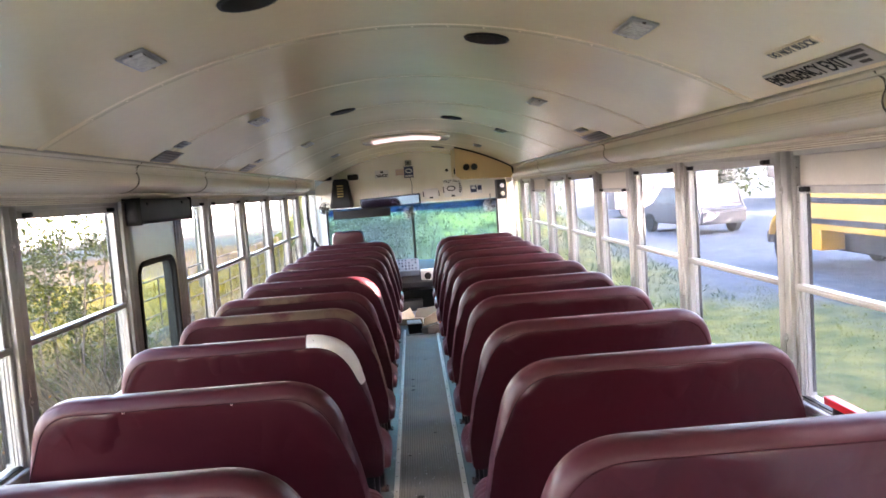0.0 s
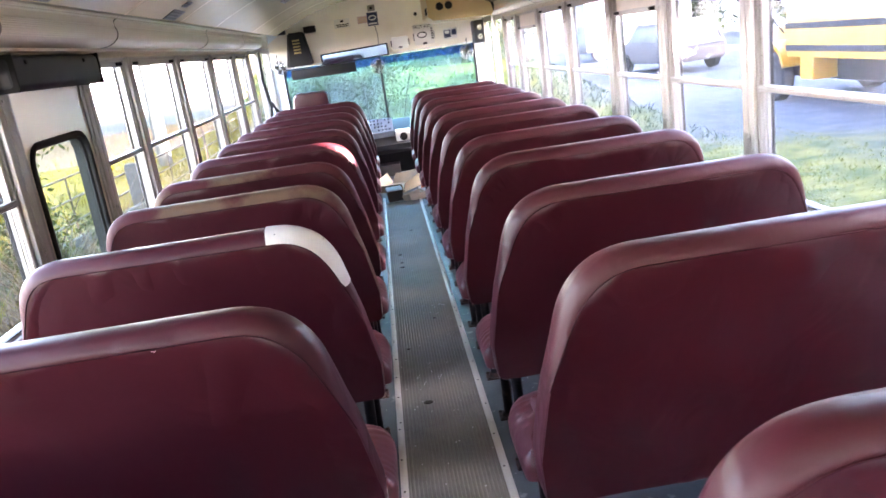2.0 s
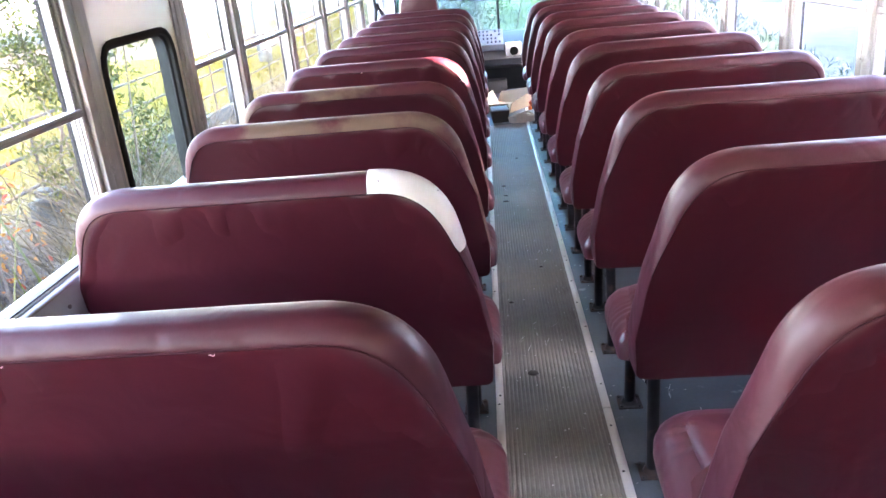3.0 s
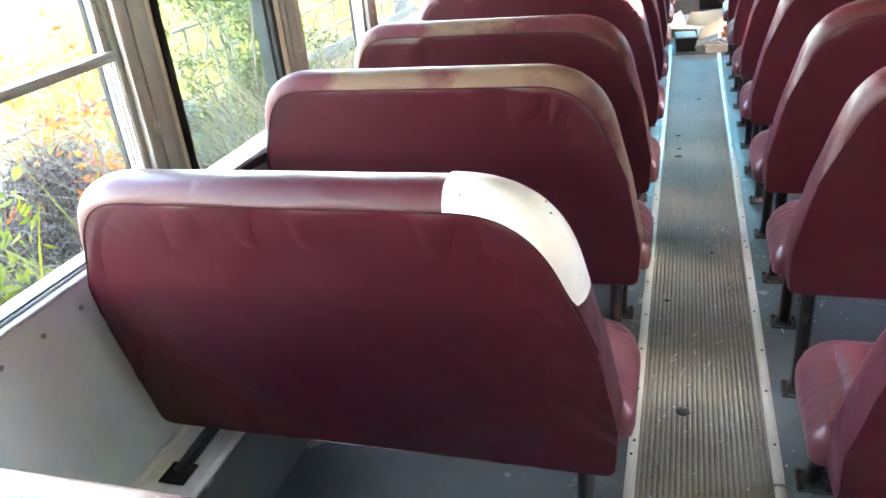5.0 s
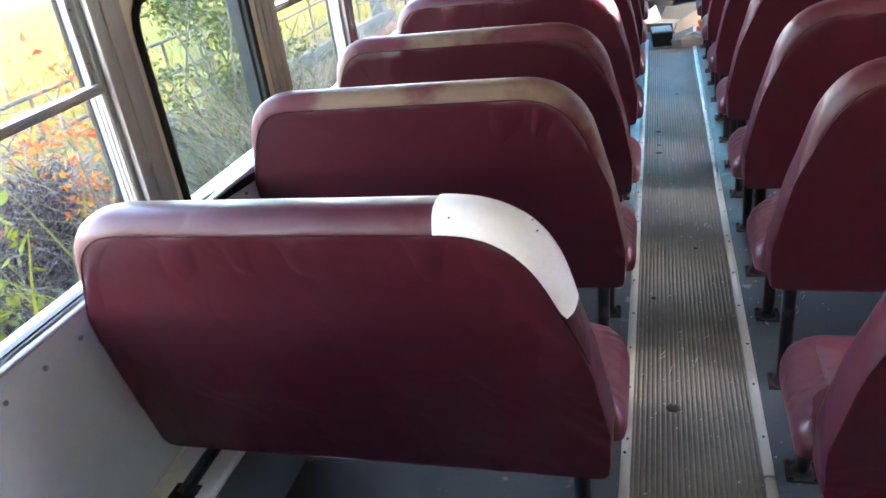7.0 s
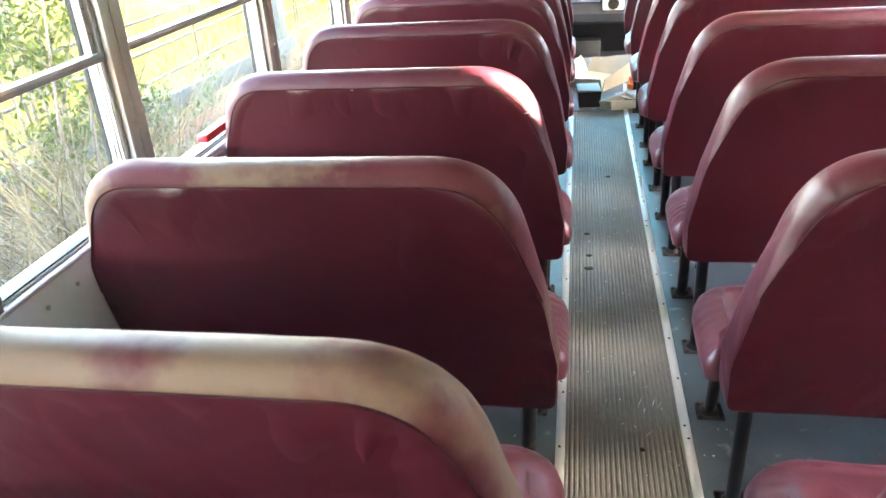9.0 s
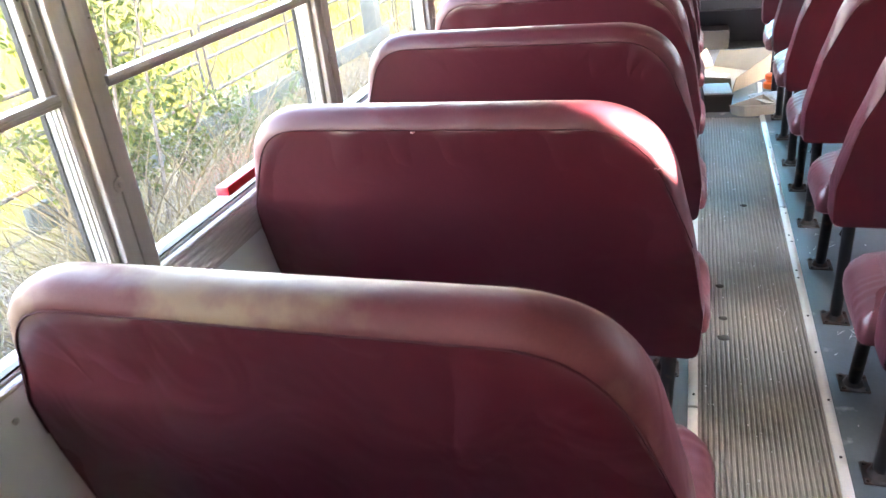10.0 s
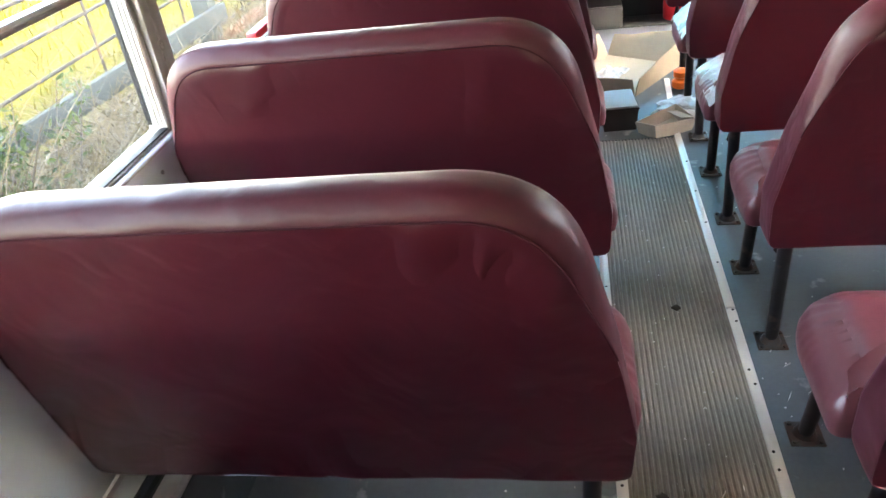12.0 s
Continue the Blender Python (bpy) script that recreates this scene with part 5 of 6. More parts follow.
# grit and scuffs on the mat
for x, y, r in ((-0.048, 1.793, 0.017), (-0.077, 3.789, 0.012), (-0.078, 3.683, 0.016), (-0.083, 3.983, 0.013), (0.021, 4.627, 0.013), (0.045, 2.7, 0.008), (-0.1, 2.35, 0.009)):
    bm = bmesh.new()
    ring = [(x + r * (1 + 0.5 * noise.noise(Vector((i * 0.9, y, 1)))) * math.cos(i * math.pi / 8), y + r * (1 + 0.5 * noise.noise(Vector((i * 0.9, y, 5)))) * math.sin(i * math.pi / 8)) for i in range(16)]
    rings_mesh(bm, [[(a, b, 0.003) for a, b in ring], [(x + (a - x) * 0.6, y + (b - y) * 0.6, 0.0055) for a, b in ring]])
    tagged(ob_of("dirt_clod", bm, DIRT), "dark clod of dried dirt on the aisle mat", "dirt", "dirt clods")
rng = np.random.default_rng(4)
vs, fs = [], []
for i in range(420):
    side_strip = rng.random() < 0.45
    x = rng.uniform(0.18, 0.42) * rng.choice((1, 1, -1)) if side_strip else rng.uniform(-0.15, 0.15)
    y, r = rng.uniform(-0.2, 6.0), rng.uniform(0.0015, 0.004)
    k, z = len(vs), (0.0008 if side_strip else 0.0035)
    a = rng.uniform(0, 6.28)
    vs += [(x + r * math.cos(a + j * 2.1), y + r * math.sin(a + j * 2.1) * rng.uniform(0.7, 1.6), z) for j in range(3)] + [(x, y, z + r * 0.6)]
    fs += [(k, k + 1, k + 3), (k + 1, k + 2, k + 3), (k + 2, k, k + 3)]
for cx, cy in ((0.27, 2.2), (0.30, 2.35), (0.33, 3.1), (0.28, 3.75), (0.25, 4.3), (0.36, 1.6), (0.30, 1.0), (0.09, 3.9), (0.05, 2.9), (0.02, 2.0)):
    for i in range(9):                # pale scratches in the floor sheet
        x, y = cx + rng.normal() * 0.035, cy + rng.normal() * 0.09
        a, ln, wd = rng.normal() * 0.5 + 0.35, rng.uniform(0.008, 0.028), rng.uniform(0.0008, 0.0018)
        ux, uy = math.sin(a) * ln, math.cos(a) * ln
        k, z = len(vs), (0.0006 if x > 0.18 else 0.0033)
        vs += [(x - ux, y - uy, z), (x + wd, y, z), (x + ux, y + uy, z), (x - wd, y, z)]
        fs += [(k, k + 1, k + 2, k + 3)]
soup("floor_crumbs", vs, fs, PAPER, "pale crumbs and grit scattered on the aisle floor", "grit")

# ---- outside ----
GROUND = -0.85
EARTH = bpy.data.materials.new("lot_and_field")
EARTH.use_nodes = True
n, l = EARTH.node_tree.nodes, EARTH.node_tree.links
b = n["Principled BSDF"]
b.inputs["Roughness"].default_value = 0.95
b.inputs["Specular IOR Level"].default_value = 0.05
co = n.new("ShaderNodeTexCoord")
sep = n.new("ShaderNodeSeparateXYZ")
l.new(co.outputs["Object"], sep.inputs[0])


def noise_node(scale, detail=5):
    node = n.new("ShaderNodeTexNoise")
    node.inputs["Scale"].default_value, node.inputs["Detail"].default_value = scale, detail
    l.new(co.outputs["Object"], node.inputs["Vector"])
    return node.outputs[0]


def math_node(op, a, b2):
    node = n.new("ShaderNodeMath")
    node.operation = op
    for i, v in enumerate((a, b2)):
        if isinstance(v, (int, float)):
            node.inputs[i].default_value = v
        else:
            l.new(v, node.inputs[i])
    return node.outputs[0]


def ramp_node(fac, c0, c1, p0=0.35, p1=0.65):
    node = n.new("ShaderNodeValToRGB")
    node.color_ramp.elements[0].color, node.color_ramp.elements[1].color = (*c0, 1), (*c1, 1)
    node.color_ramp.elements[0].position, node.color_ramp.elements[1].position = p0, p1
    l.new(fac, node.inputs[0])
    return node.outputs[0]


def step_mix(value, at, width, a, b2):
    mr = n.new("ShaderNodeMapRange")
    mr.inputs[1].default_value, mr.inputs[2].default_value = at - width, at + width
    l.new(value, mr.inputs[0])
    mx = n.new("ShaderNodeMix")
    mx.data_type = "RGBA"
    l.new(mr.outputs[0], mx.inputs[0])
    l.new(a, mx.inputs[6])
    l.new(b2, mx.inputs[7])
    return mx.outputs[2]


wob = math_node("MULTIPLY", math_node("SUBTRACT", noise_node(0.35), 0.5), 5.0)
xw = math_node("ADD", sep.outputs["X"], wob)
yellow = ramp_node(noise_node(1.1), (0.042, 0.035, 0.0002), (0.070, 0.056, 0.0002))
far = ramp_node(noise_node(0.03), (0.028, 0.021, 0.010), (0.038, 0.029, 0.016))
straw_c = ramp_node(noise_node(6), (0.028, 0.022, 0.012), (0.07, 0.055, 0.028))
grass_c = ramp_node(noise_node(2.2), (0.026, 0.040, 0.010), (0.095, 0.095, 0.025))
road_c = ramp_node(noise_node(3.0), (0.032, 0.043, 0.055), (0.056, 0.069, 0.082))
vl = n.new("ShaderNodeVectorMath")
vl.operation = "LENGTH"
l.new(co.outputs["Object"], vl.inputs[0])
# distance haze painted into the ground: its base colour turns blue-grey far off
haze_blue = ramp_node(noise_node(0.02), (0.022, 0.038, 0.058), (0.030, 0.045, 0.066))
far = step_mix(vl.outputs["Value"], 240.0, 40.0, far, haze_blue)
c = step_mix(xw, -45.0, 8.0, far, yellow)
c = step_mix(sep.outputs["X"], -4.3, 0.5, c, straw_c)
c = step_mix(sep.outputs["X"], 0.0, 0.4, c, grass_c)
c = step_mix(math_node("ADD", xw, math_node("MULTIPLY", sep.outputs["Y"], 0.25)), 8.5, 1.0, c, road_c)
l.new(c, b.inputs["Base Color"])
bp = n.new("ShaderNodeBump")
bp.inputs["Strength"].default_value, bp.inputs["Distance"].default_value = 0.6, 0.05
l.new(noise_node(14), bp.inputs["Height"])
l.new(bp.outputs[0], b.inputs["Normal"])


def bank(x, y):
    """Height of the grassy bank ahead of the bus."""
    return min(9.0, max(0.0, y - 12) * 0.22) * max(0.0, min(1.0, (6.5 - x) / 3.0)) * max(0.0, min(1.0, x + 0.9 + 0.125 * (y + 2))) if y < 90 else 0.0


bm = bmesh.new()
g = 160
vs = []
for i in range(g + 1):
    row = []
    for j in range(g + 1):
        u, v = 2 * i / g - 1, 2 * j / g - 1
        x, y = 600 * u * abs(u) ** 2.2, 600 * v * abs(v) ** 2.2
        lift = bank(x, y) + max(0, math.hypot(x, y) - 260) * 0.07 - min(70.0, 0.45 * max(0.0, -20.0 - x, (y - 24.0) * max(0.0, min(1.0, (-x - 0.125 * (y + 2) - 3.0) / 4.0))))
        row.append(bm.verts.new((x, y, GROUND + lift + 0.05 * noise.noise(Vector((x * 0.4, y * 0.4, 0))))))
    vs.append(row)
for i in range(g):
    for j in range(g):
        bm.faces.new((vs[i][j], vs[i + 1][j], vs[i + 1][j + 1], vs[i][j + 1]))
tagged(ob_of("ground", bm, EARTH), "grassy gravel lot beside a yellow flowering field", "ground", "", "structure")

# self-lit backdrop: haze, blue ridge and pale sky painted on by height
DISTANCE = bpy.data.materials.new("painted_haze_glow")
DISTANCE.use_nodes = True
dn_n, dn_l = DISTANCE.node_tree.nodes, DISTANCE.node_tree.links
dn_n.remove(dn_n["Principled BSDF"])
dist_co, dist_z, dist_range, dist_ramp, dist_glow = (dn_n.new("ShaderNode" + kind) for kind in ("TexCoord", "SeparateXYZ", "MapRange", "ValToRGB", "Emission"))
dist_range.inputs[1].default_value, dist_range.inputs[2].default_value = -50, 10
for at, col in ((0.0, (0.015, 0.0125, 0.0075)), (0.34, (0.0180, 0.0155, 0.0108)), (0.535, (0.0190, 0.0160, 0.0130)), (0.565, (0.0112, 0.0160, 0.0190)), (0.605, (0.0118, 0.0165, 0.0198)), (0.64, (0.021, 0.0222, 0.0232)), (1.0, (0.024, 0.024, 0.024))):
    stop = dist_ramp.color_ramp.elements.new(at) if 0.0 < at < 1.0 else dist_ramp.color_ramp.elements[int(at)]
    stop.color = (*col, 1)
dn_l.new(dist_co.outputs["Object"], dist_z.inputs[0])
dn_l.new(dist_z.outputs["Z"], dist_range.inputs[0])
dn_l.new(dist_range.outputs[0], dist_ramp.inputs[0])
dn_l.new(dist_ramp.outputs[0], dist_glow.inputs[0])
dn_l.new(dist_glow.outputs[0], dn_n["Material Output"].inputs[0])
bm = bmesh.new()                      # far country beyond the field, its haze painted into the glow
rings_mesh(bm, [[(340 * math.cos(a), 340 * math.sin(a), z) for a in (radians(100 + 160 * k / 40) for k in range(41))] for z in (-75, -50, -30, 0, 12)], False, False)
tagged(ob_of("backdrop", bm, DISTANCE), "self-lit backdrop with the pale haze of the distance painted on", "backdrop", "", "structure")

GREEN = leafy("bright_leaves", (0.035, 0.062, 0.0015), (0.115, 0.115, 0.002))
DARK_GREEN = leafy("dark_leaves", (0.015, 0.03, 0.008), (0.05, 0.065, 0.02))
OLIVE = leafy("olive_leaves", (0.014, 0.026, 0.004), (0.052, 0.058, 0.006))
AUTUMN = leafy("autumn_leaves", (0.15, 0.014, 0.008), (0.26, 0.11, 0.006))
STRAW = leafy("dry_straw", (0.030, 0.020, 0.009), (0.11, 0.080, 0.038), 0.3)
BLADE = leafy("grass_blades", (0.028, 0.040, 0.002), (0.11, 0.10, 0.004))
BANK = leafy("bank_grass_blades", (0.022, 0.042, 0.024), (0.055, 0.080, 0.044))
LAWN = leafy("lawn_blades", (0.050, 0.070, 0.006), (0.15, 0.15, 0.016), 0.6)
GOLD = leafy("yellow_flowers", (0.044, 0.038, 0.0003), (0.078, 0.064, 0.0003), 0.55)
STEM = surf("woody_stem", (0.050, 0.036, 0.026), 0.8, bump=0.2)
RAIL_MAT = surf("weathered_gate_tube", (0.025, 0.023, 0.021), 0.7, 0.0, sheen=0.1, var=0.2, tint=(0.16, 0.09, 0.05), amount=0.5, spot=5)
TIMBER = surf("weathered_grey_timber", (0.036, 0.042, 0.040), 0.9, sheen=0.05, var=0.25, scale=3, fine=60, stretch=(1, 1, 0.15), bump=0.4, dist=0.004)
YELLOW = surf("school_bus_yellow", (0.30, 0.135, 0.004), 0.35, var=0.06, scale=2, bump=0.03)
TYRE = surf("black_tyre", (0.012, 0.012, 0.014), 0.8, sheen=0.1, bump=0.2)
DARK_GLASS = surf("dark_vehicle_glass", (0.04, 0.05, 0.06), 0.06, var=0.1, bump=0)
PALE_GLASS = surf("pale_reflecting_glass", (0.13, 0.16, 0.18), 0.1, var=0.1, bump=0)


def blades(rg, spots, height, width, lean_by, segs=3):
    """Curved tapering blades at (x, y, z)."""
    vs, fs = [], []
    for x, y, z in spots:
        h, w = height * rg.uniform(0.5, 1.25), width * rg.uniform(0.6, 1.3)
        a, b2 = rg.uniform(0, 6.283), rg.uniform(0, 6.283)
        bend = lean_by * rg.uniform(0.2, 1.3) * h
        if x < -1.2 and x + bend * math.cos(b2) > -1.4:      # lean away from the side of the bus
            b2 = math.pi - b2
        k = len(vs)
        for i in range(segs + 1):
            t = i / segs
            cx, cy = x + bend * t * t * math.cos(b2), y + bend * t * t * math.sin(b2)
            cz = z + h * (t - 0.35 * lean_by * t * t)
            ww = w * (1 - t * 0.92)
            vs += [(cx - ww * math.cos(a), cy - ww * math.sin(a), cz), (cx + ww * math.cos(a), cy + ww * math.sin(a), cz)]
        fs += [(k + 2 * i, k + 2 * i + 1, k + 2 * i + 3, k + 2 * i + 2) for i in range(segs)]
    return vs, fs


PLAIN_LEAF = ((0, -0.5, 0), (0.30, -0.05, 0.08), (0, 0.55, 0), (-0.30, -0.05, 0.08), (0, 0.0, -0.02))
OVAL_LEAF = ((0, -0.5, 0), (0.17, -0.25, 0.05), (0.22, 0.02, 0.06), (0.13, 0.33, 0.02), (0, 0.58, -0.06), (-0.13, 0.33, 0.02), (-0.22, 0.02, 0.06), (-0.17, -0.25, 0.05), (0, 0.05, -0.02))


def leaves(rg, places, size, outline=PLAIN_LEAF):
    """Small pointed leaves, each folded along its rib, at the given places."""
    vs, fs = [], []
    for p in places:
        s = size * rg.uniform(0.55, 1.3)
        d = Vector(rg.normal(size=3)).normalized()
        q = d.to_track_quat("Y", "Z") @ Euler((0, rg.uniform(0, 6.28), 0)).to_quaternion()
        k = len(vs)
        for c2 in outline:
            vs.append(tuple(Vector(p) + q @ (Vector(c2) * s)))
        c = len(outline) - 1
        fs += [(k + i, k + (i + 1) % c, k + c) for i in range(c)]
    return vs, fs


def shrub(name, label, base, height, spread, count, size, material, seed, category="shrub", stems=7, low=0.3):
    """A bush: forked stems with leaves clustered along the twigs."""
    rg = np.random.default_rng(seed)
    e = empty(name, pose(*base), label, category)
    bm = bmesh.new()
    tips = []
    for i in range(stems):
        a, r = rg.uniform(0, 6.28), spread * rg.uniform(0.1, 0.9)
        end = Vector((r * math.cos(a), r * math.sin(a), height * rg.uniform(0.55, 1.0)))
        mid = end * 0.5 + Vector(rg.normal(size=3)) * 0.06 * height
        tube(bm, [(0.15 * end.x, 0.15 * end.y, 0), mid, end], 0.008 * height, 5, False, 0.003)
        for j in range(6):
            t = rg.uniform(low, 1.0)
            p = Vector((0, 0, 0)).lerp(mid, min(1, t * 2)) if t < 0.5 else mid.lerp(end, t * 2 - 1)
            q = p + Vector((rg.normal() * 0.3, rg.normal() * 0.3, rg.uniform(-0.05, 0.35))) * spread * 0.6
            tube(bm, [p, p.lerp(q, 0.5) + Vector((0, 0, 0.03)), q], 0.005, 4, False, 0.002)
            tips.append((p, q))
    part("stems", bm, STEM, e)
    pts = []
    for i in range(count):
        p, q = tips[rg.integers(len(tips))]
        pts.append(p.lerp(q, rg.uniform(0.1, 1.1)) + Vector(rg.normal(size=3)) * 0.07 * spread)
    vs, fs = leaves(rg, pts, size, OVAL_LEAF)
    me = bpy.data.meshes.new("foliage")
    me.from_pydata(vs, [], fs)
    me.materials.append(material)
    fo = new("foliage", me)
    fo.parent = e
    return e


rng = np.random.default_rng(11)
# strip of rough growth between the bus and the gate
sp = [(rng.uniform(-3.7, -1.9), rng.uniform(3.5, 12.5), GROUND) for _ in range(5800)]
sp += [(rng.uniform(-3.3, -2.0), rng.uniform(3.4, 7.5), GROUND + 0.1) for _ in range(3000)]
soup("dry_grass", *blades(rng, sp, 0.95, 0.007, 1.0, 5), STRAW, "tangled pale dry grass beside the bus", "dry grass")
sp = [(rng.uniform(-3.3, -1.7), rng.uniform(-1.5, 1.9), GROUND) for _ in range(2100)]
soup("dry_stalks", *blades(rng, sp, 0.95, 0.006, 0.9, 4), STRAW, "dry straw stalks among the green grass", "dry grass")
sp = [(rng.uniform(-3.3, -1.7), rng.uniform(-1.5, 3.3), GROUND) for _ in range(3000)]
soup("green_grass", *blades(rng, sp, 0.75, 0.009, 0.7, 4), BLADE, "bright green grass growing beside the bus", "grass")
sp = [(rng.uniform(1.4, 6.5), rng.uniform(-1.0, 13.0), GROUND) for _ in range(14000)]
soup("lawn_grass", *blades(rng, sp, 0.055, 0.006, 1.0, 2), LAWN, "short patchy grass beside the lot", "grass")
sp = [(-4.3 - abs(rng.normal()) * 4.0, rng.uniform(-6, 40), GROUND) for _ in range(9000)]
soup("field_stalks", *blades(rng, sp, 0.26, 0.008, 0.7, 2), GOLD, "yellow flowering stalks in the field", "field crop")
sp = [(-2.35 + rng.normal() * 0.22, rng.uniform(3.0, 5.0), GROUND) for _ in range(760)]
soup("arching_grass", *blades(rng, sp, 1.75, 0.008, 0.75, 8), STRAW, "tall clump of arching pale dry grass", "dry grass")
sp = [(cx + rng.normal() * 0.05, cy + rng.normal() * 0.06, GROUND) for cx, cy in ((-2.05, 1.82), (-2.12, 2.08), (-2.0, 2.32)) for _ in range(24)]
soup("grass_clumps", *blades(rng, sp, 1.6, 0.013, 0.55, 7), BLADE, "broad green grass blades below the window", "grass")
# shrubs, vine and brush by the windows
shrub("shrub", "leafy green shrub growing beside the bus", (-2.6, 1.15, GROUND), 1.75, 0.75, 2600, 0.060, GREEN, 1)
shrub("shrub", "leafy green shrub growing beside the bus", (-3.0, 0.2, GROUND), 1.9, 0.9, 2800, 0.062, GREEN, 2)
shrub("shrub", "dark grey-green shrub beside the gate", (-3.2, 6.1, GROUND), 1.15, 0.7, 900, 0.05, DARK_GREEN, 3, "shrub", 9)
shrub("shrub", "tall fine-leaved shrub near the emergency exit", (-2.95, 4.75, GROUND), 2.35, 0.72, 6000, 0.042, OLIVE, 4, "shrub", 13, 0.55)
shrub("shrub", "loose green shrub beside the gate", (-3.0, 4.7, GROUND), 1.0, 0.35, 200, 0.05, GREEN, 5)
shrub("sumac", "small sumac with red and orange autumn leaves", (-2.75, 3.0, GROUND), 1.85, 0.95, 420, 0.042, AUTUMN, 6, "sapling", 6, 0.80)
shrub("sumac", "small sumac with red and orange autumn leaves", (-2.9, 2.75, GROUND), 1.75, 0.6, 220, 0.042, AUTUMN, 7, "sapling", 4, 0.72)
shrub("brush_heap", "bare grey-brown brush heap beside the bus", (-3.2, 2.6, GROUND), 1.1, 0.9, 10, 0.03, STEM, 8, "brush", 60)
shrub("brush_heap", "bare grey-brown brush heap beside the bus", (-3.4, 3.4, GROUND), 1.0, 0.9, 10, 0.03, STEM, 9, "brush", 60)
BRUSH = leafy("bare_brush_twigs", (0.012, 0.009, 0.009), (0.042, 0.030, 0.028), 0.1)
sp = []
while len(sp) < 9000:                 # a mound, highest in its middle
    x, y = -3.15 + rng.normal() * 0.30, 3.0 + rng.normal() * 0.52
    sp.append((x, y, GROUND + rng.uniform(0, 1.0) * math.exp(-((x + 3.15) / 0.5) ** 2 - ((y - 3.0) / 0.9) ** 2)))
soup("brush_pile", *blades(rng, sp, 0.46, 0.006, 1.2, 4), BRUSH, "dense pile of bare brown brush twigs", "brush")
vn = empty("climbing_vine", pose(-2.75, 2.2, GROUND), "tall bright green climbing vine beside the bus", "vine")
bm = bmesh.new()
tube(bm, [(0.05 * math.sin(i), 0.05 * math.cos(i * 1.7), i * 0.2) for i in range(14)], 0.012, 6, False, 0.004)
part("stem", bm, STEM, vn)
pts = [(rng.normal() * 0.11, rng.normal() * 0.11, rng.uniform(0.3, 2.6)) for _ in range(900)]
vs, fs = leaves(rng, pts, 0.068, OVAL_LEAF)
me = bpy.data.meshes.new("foliage")
me.from_pydata(vs, [], fs)
me.materials.append(GREEN)
fo = new("foliage", me)
fo.parent = vn
# tube gate and fence along the field
for y0, y1 in ((2.6, 6.8), (6.9, 11.1), (11.2, 15.4), (15.5, 19.7)):
    gt = empty("field_gate", pose(-3.85, (y0 + y1) / 2, GROUND), "grey metal tube field gate along the field edge", "gate", "field gates")
    h = (y1 - y0) / 2
    for z in (1.24, 0.98, 0.72, 0.46, 0.24):
        bm = bmesh.new()
        tube(bm, [(0, -h, z), (0, h, z)], 0.014, 6)
        part("rail", bm, RAIL_MAT, gt)
    for yy in (-h, -h * 0.35, h * 0.35, h):
        bm = bmesh.new()
        tube(bm, [(0.006, yy, 0.0 if abs(yy) == h else 0.24), (0.006, yy, 1.24)], 0.013, 6)
        part("upright", bm, RAIL_MAT, gt)
br = empty("timber_brace", pose(-3.4, 9.3, GROUND), "weathered grey timber posts joined by a long plank", "fence")
for y, h, w in ((0, 1.2, 0.08), (-4.6, 0.86, 0.05)):
    bm = bmesh.new()
    box(bm, -w, 0.08, y - w, y + w, 0, h, 0.012, 2)
    part("post", bm, TIMBER, br)
bm = bmesh.new()
box(bm, -0.025, 0.025, -0.075, 0.075, 0, 5.1, 0.01, 2, Matrix.Translation((0.107, -4.95, 0.78)) @ Matrix.Rotation(radians(-91.7), 4, "X"))
part("plank", bm, TIMBER, br)
up = empty("utility_pole", pose(-6.0, 19.9, GROUND), "tall weathered wooden utility pole in the field", "pole")
bm = bmesh.new()
tube(bm, [(0, 0, 0), (0.05, 0, 4), (0.1, 0, 9)], 0.19, 12, False, 0.13)
part("pole", bm, TIMBER, up)
bm = bmesh.new()
box(bm, -1.0, 1.1, -0.06, 0.06, 8.3, 8.45, 0.01, 1)
part("crossarm", bm, TIMBER, up)

# hillside seen through the windscreen
for i in range(18):
    y = 15.5 + (i % 5) * 3.4
    x = -0.11 * (y + 2) + (4.5 + 0.11 * (y + 2)) * ((i * 0.618) % 1)
    shrub("hill_shrub", "green shrub on the grassy bank ahead", (x, y, GROUND + bank(x, y) - 0.1), 1.3 + 0.7 * ((i * 0.37) % 1), 1.2, 1500, 0.085, BANK if i % 3 else DARK_GREEN, 40 + i, "shrub", 8)
sp = [(rng.uniform(-5.5, 5.5), rng.uniform(11, 34), 0) for _ in range(17000)]
sp = [(x, y, GROUND + bank(x, y) - 0.03) for x, y, z in sp if x > -0.125 * (y + 2)]
soup("bank_grass", *blades(rng, sp, 0.24, 0.016, 1.1, 3), BANK, "tall green grass on the bank ahead", "grass")

# parked yellow bus, nose forward, alongside the lot
YB = pose(8.0, 15.95, GROUND, 0, 0, -2)
yb = empty("school_bus", YB, "parked yellow school bus with black rails on the lot", "school bus")
COWL, AXLE = -2.15, -1.36
bm = bmesh.new()
side = [(0.0, 0.94), (0.0, 2.60), (0.16, 2.95), (0.7, 3.12), (1.7, 3.12), (2.24, 2.95), (2.4, 2.60), (2.4, 0.94)]
rings_mesh(bm, [[(x, y, z) for x, z in side] for y in (-12.4, COWL)])
bmesh.ops.bevel(bm, geom=[e for e in bm.edges if abs((e.verts[0].co - e.verts[1].co).y) < 0.01 and e.verts[0].co.z > 1.0], offset=0.04, segments=2, affect="EDGES")
part("body", bm, YELLOW, yb)
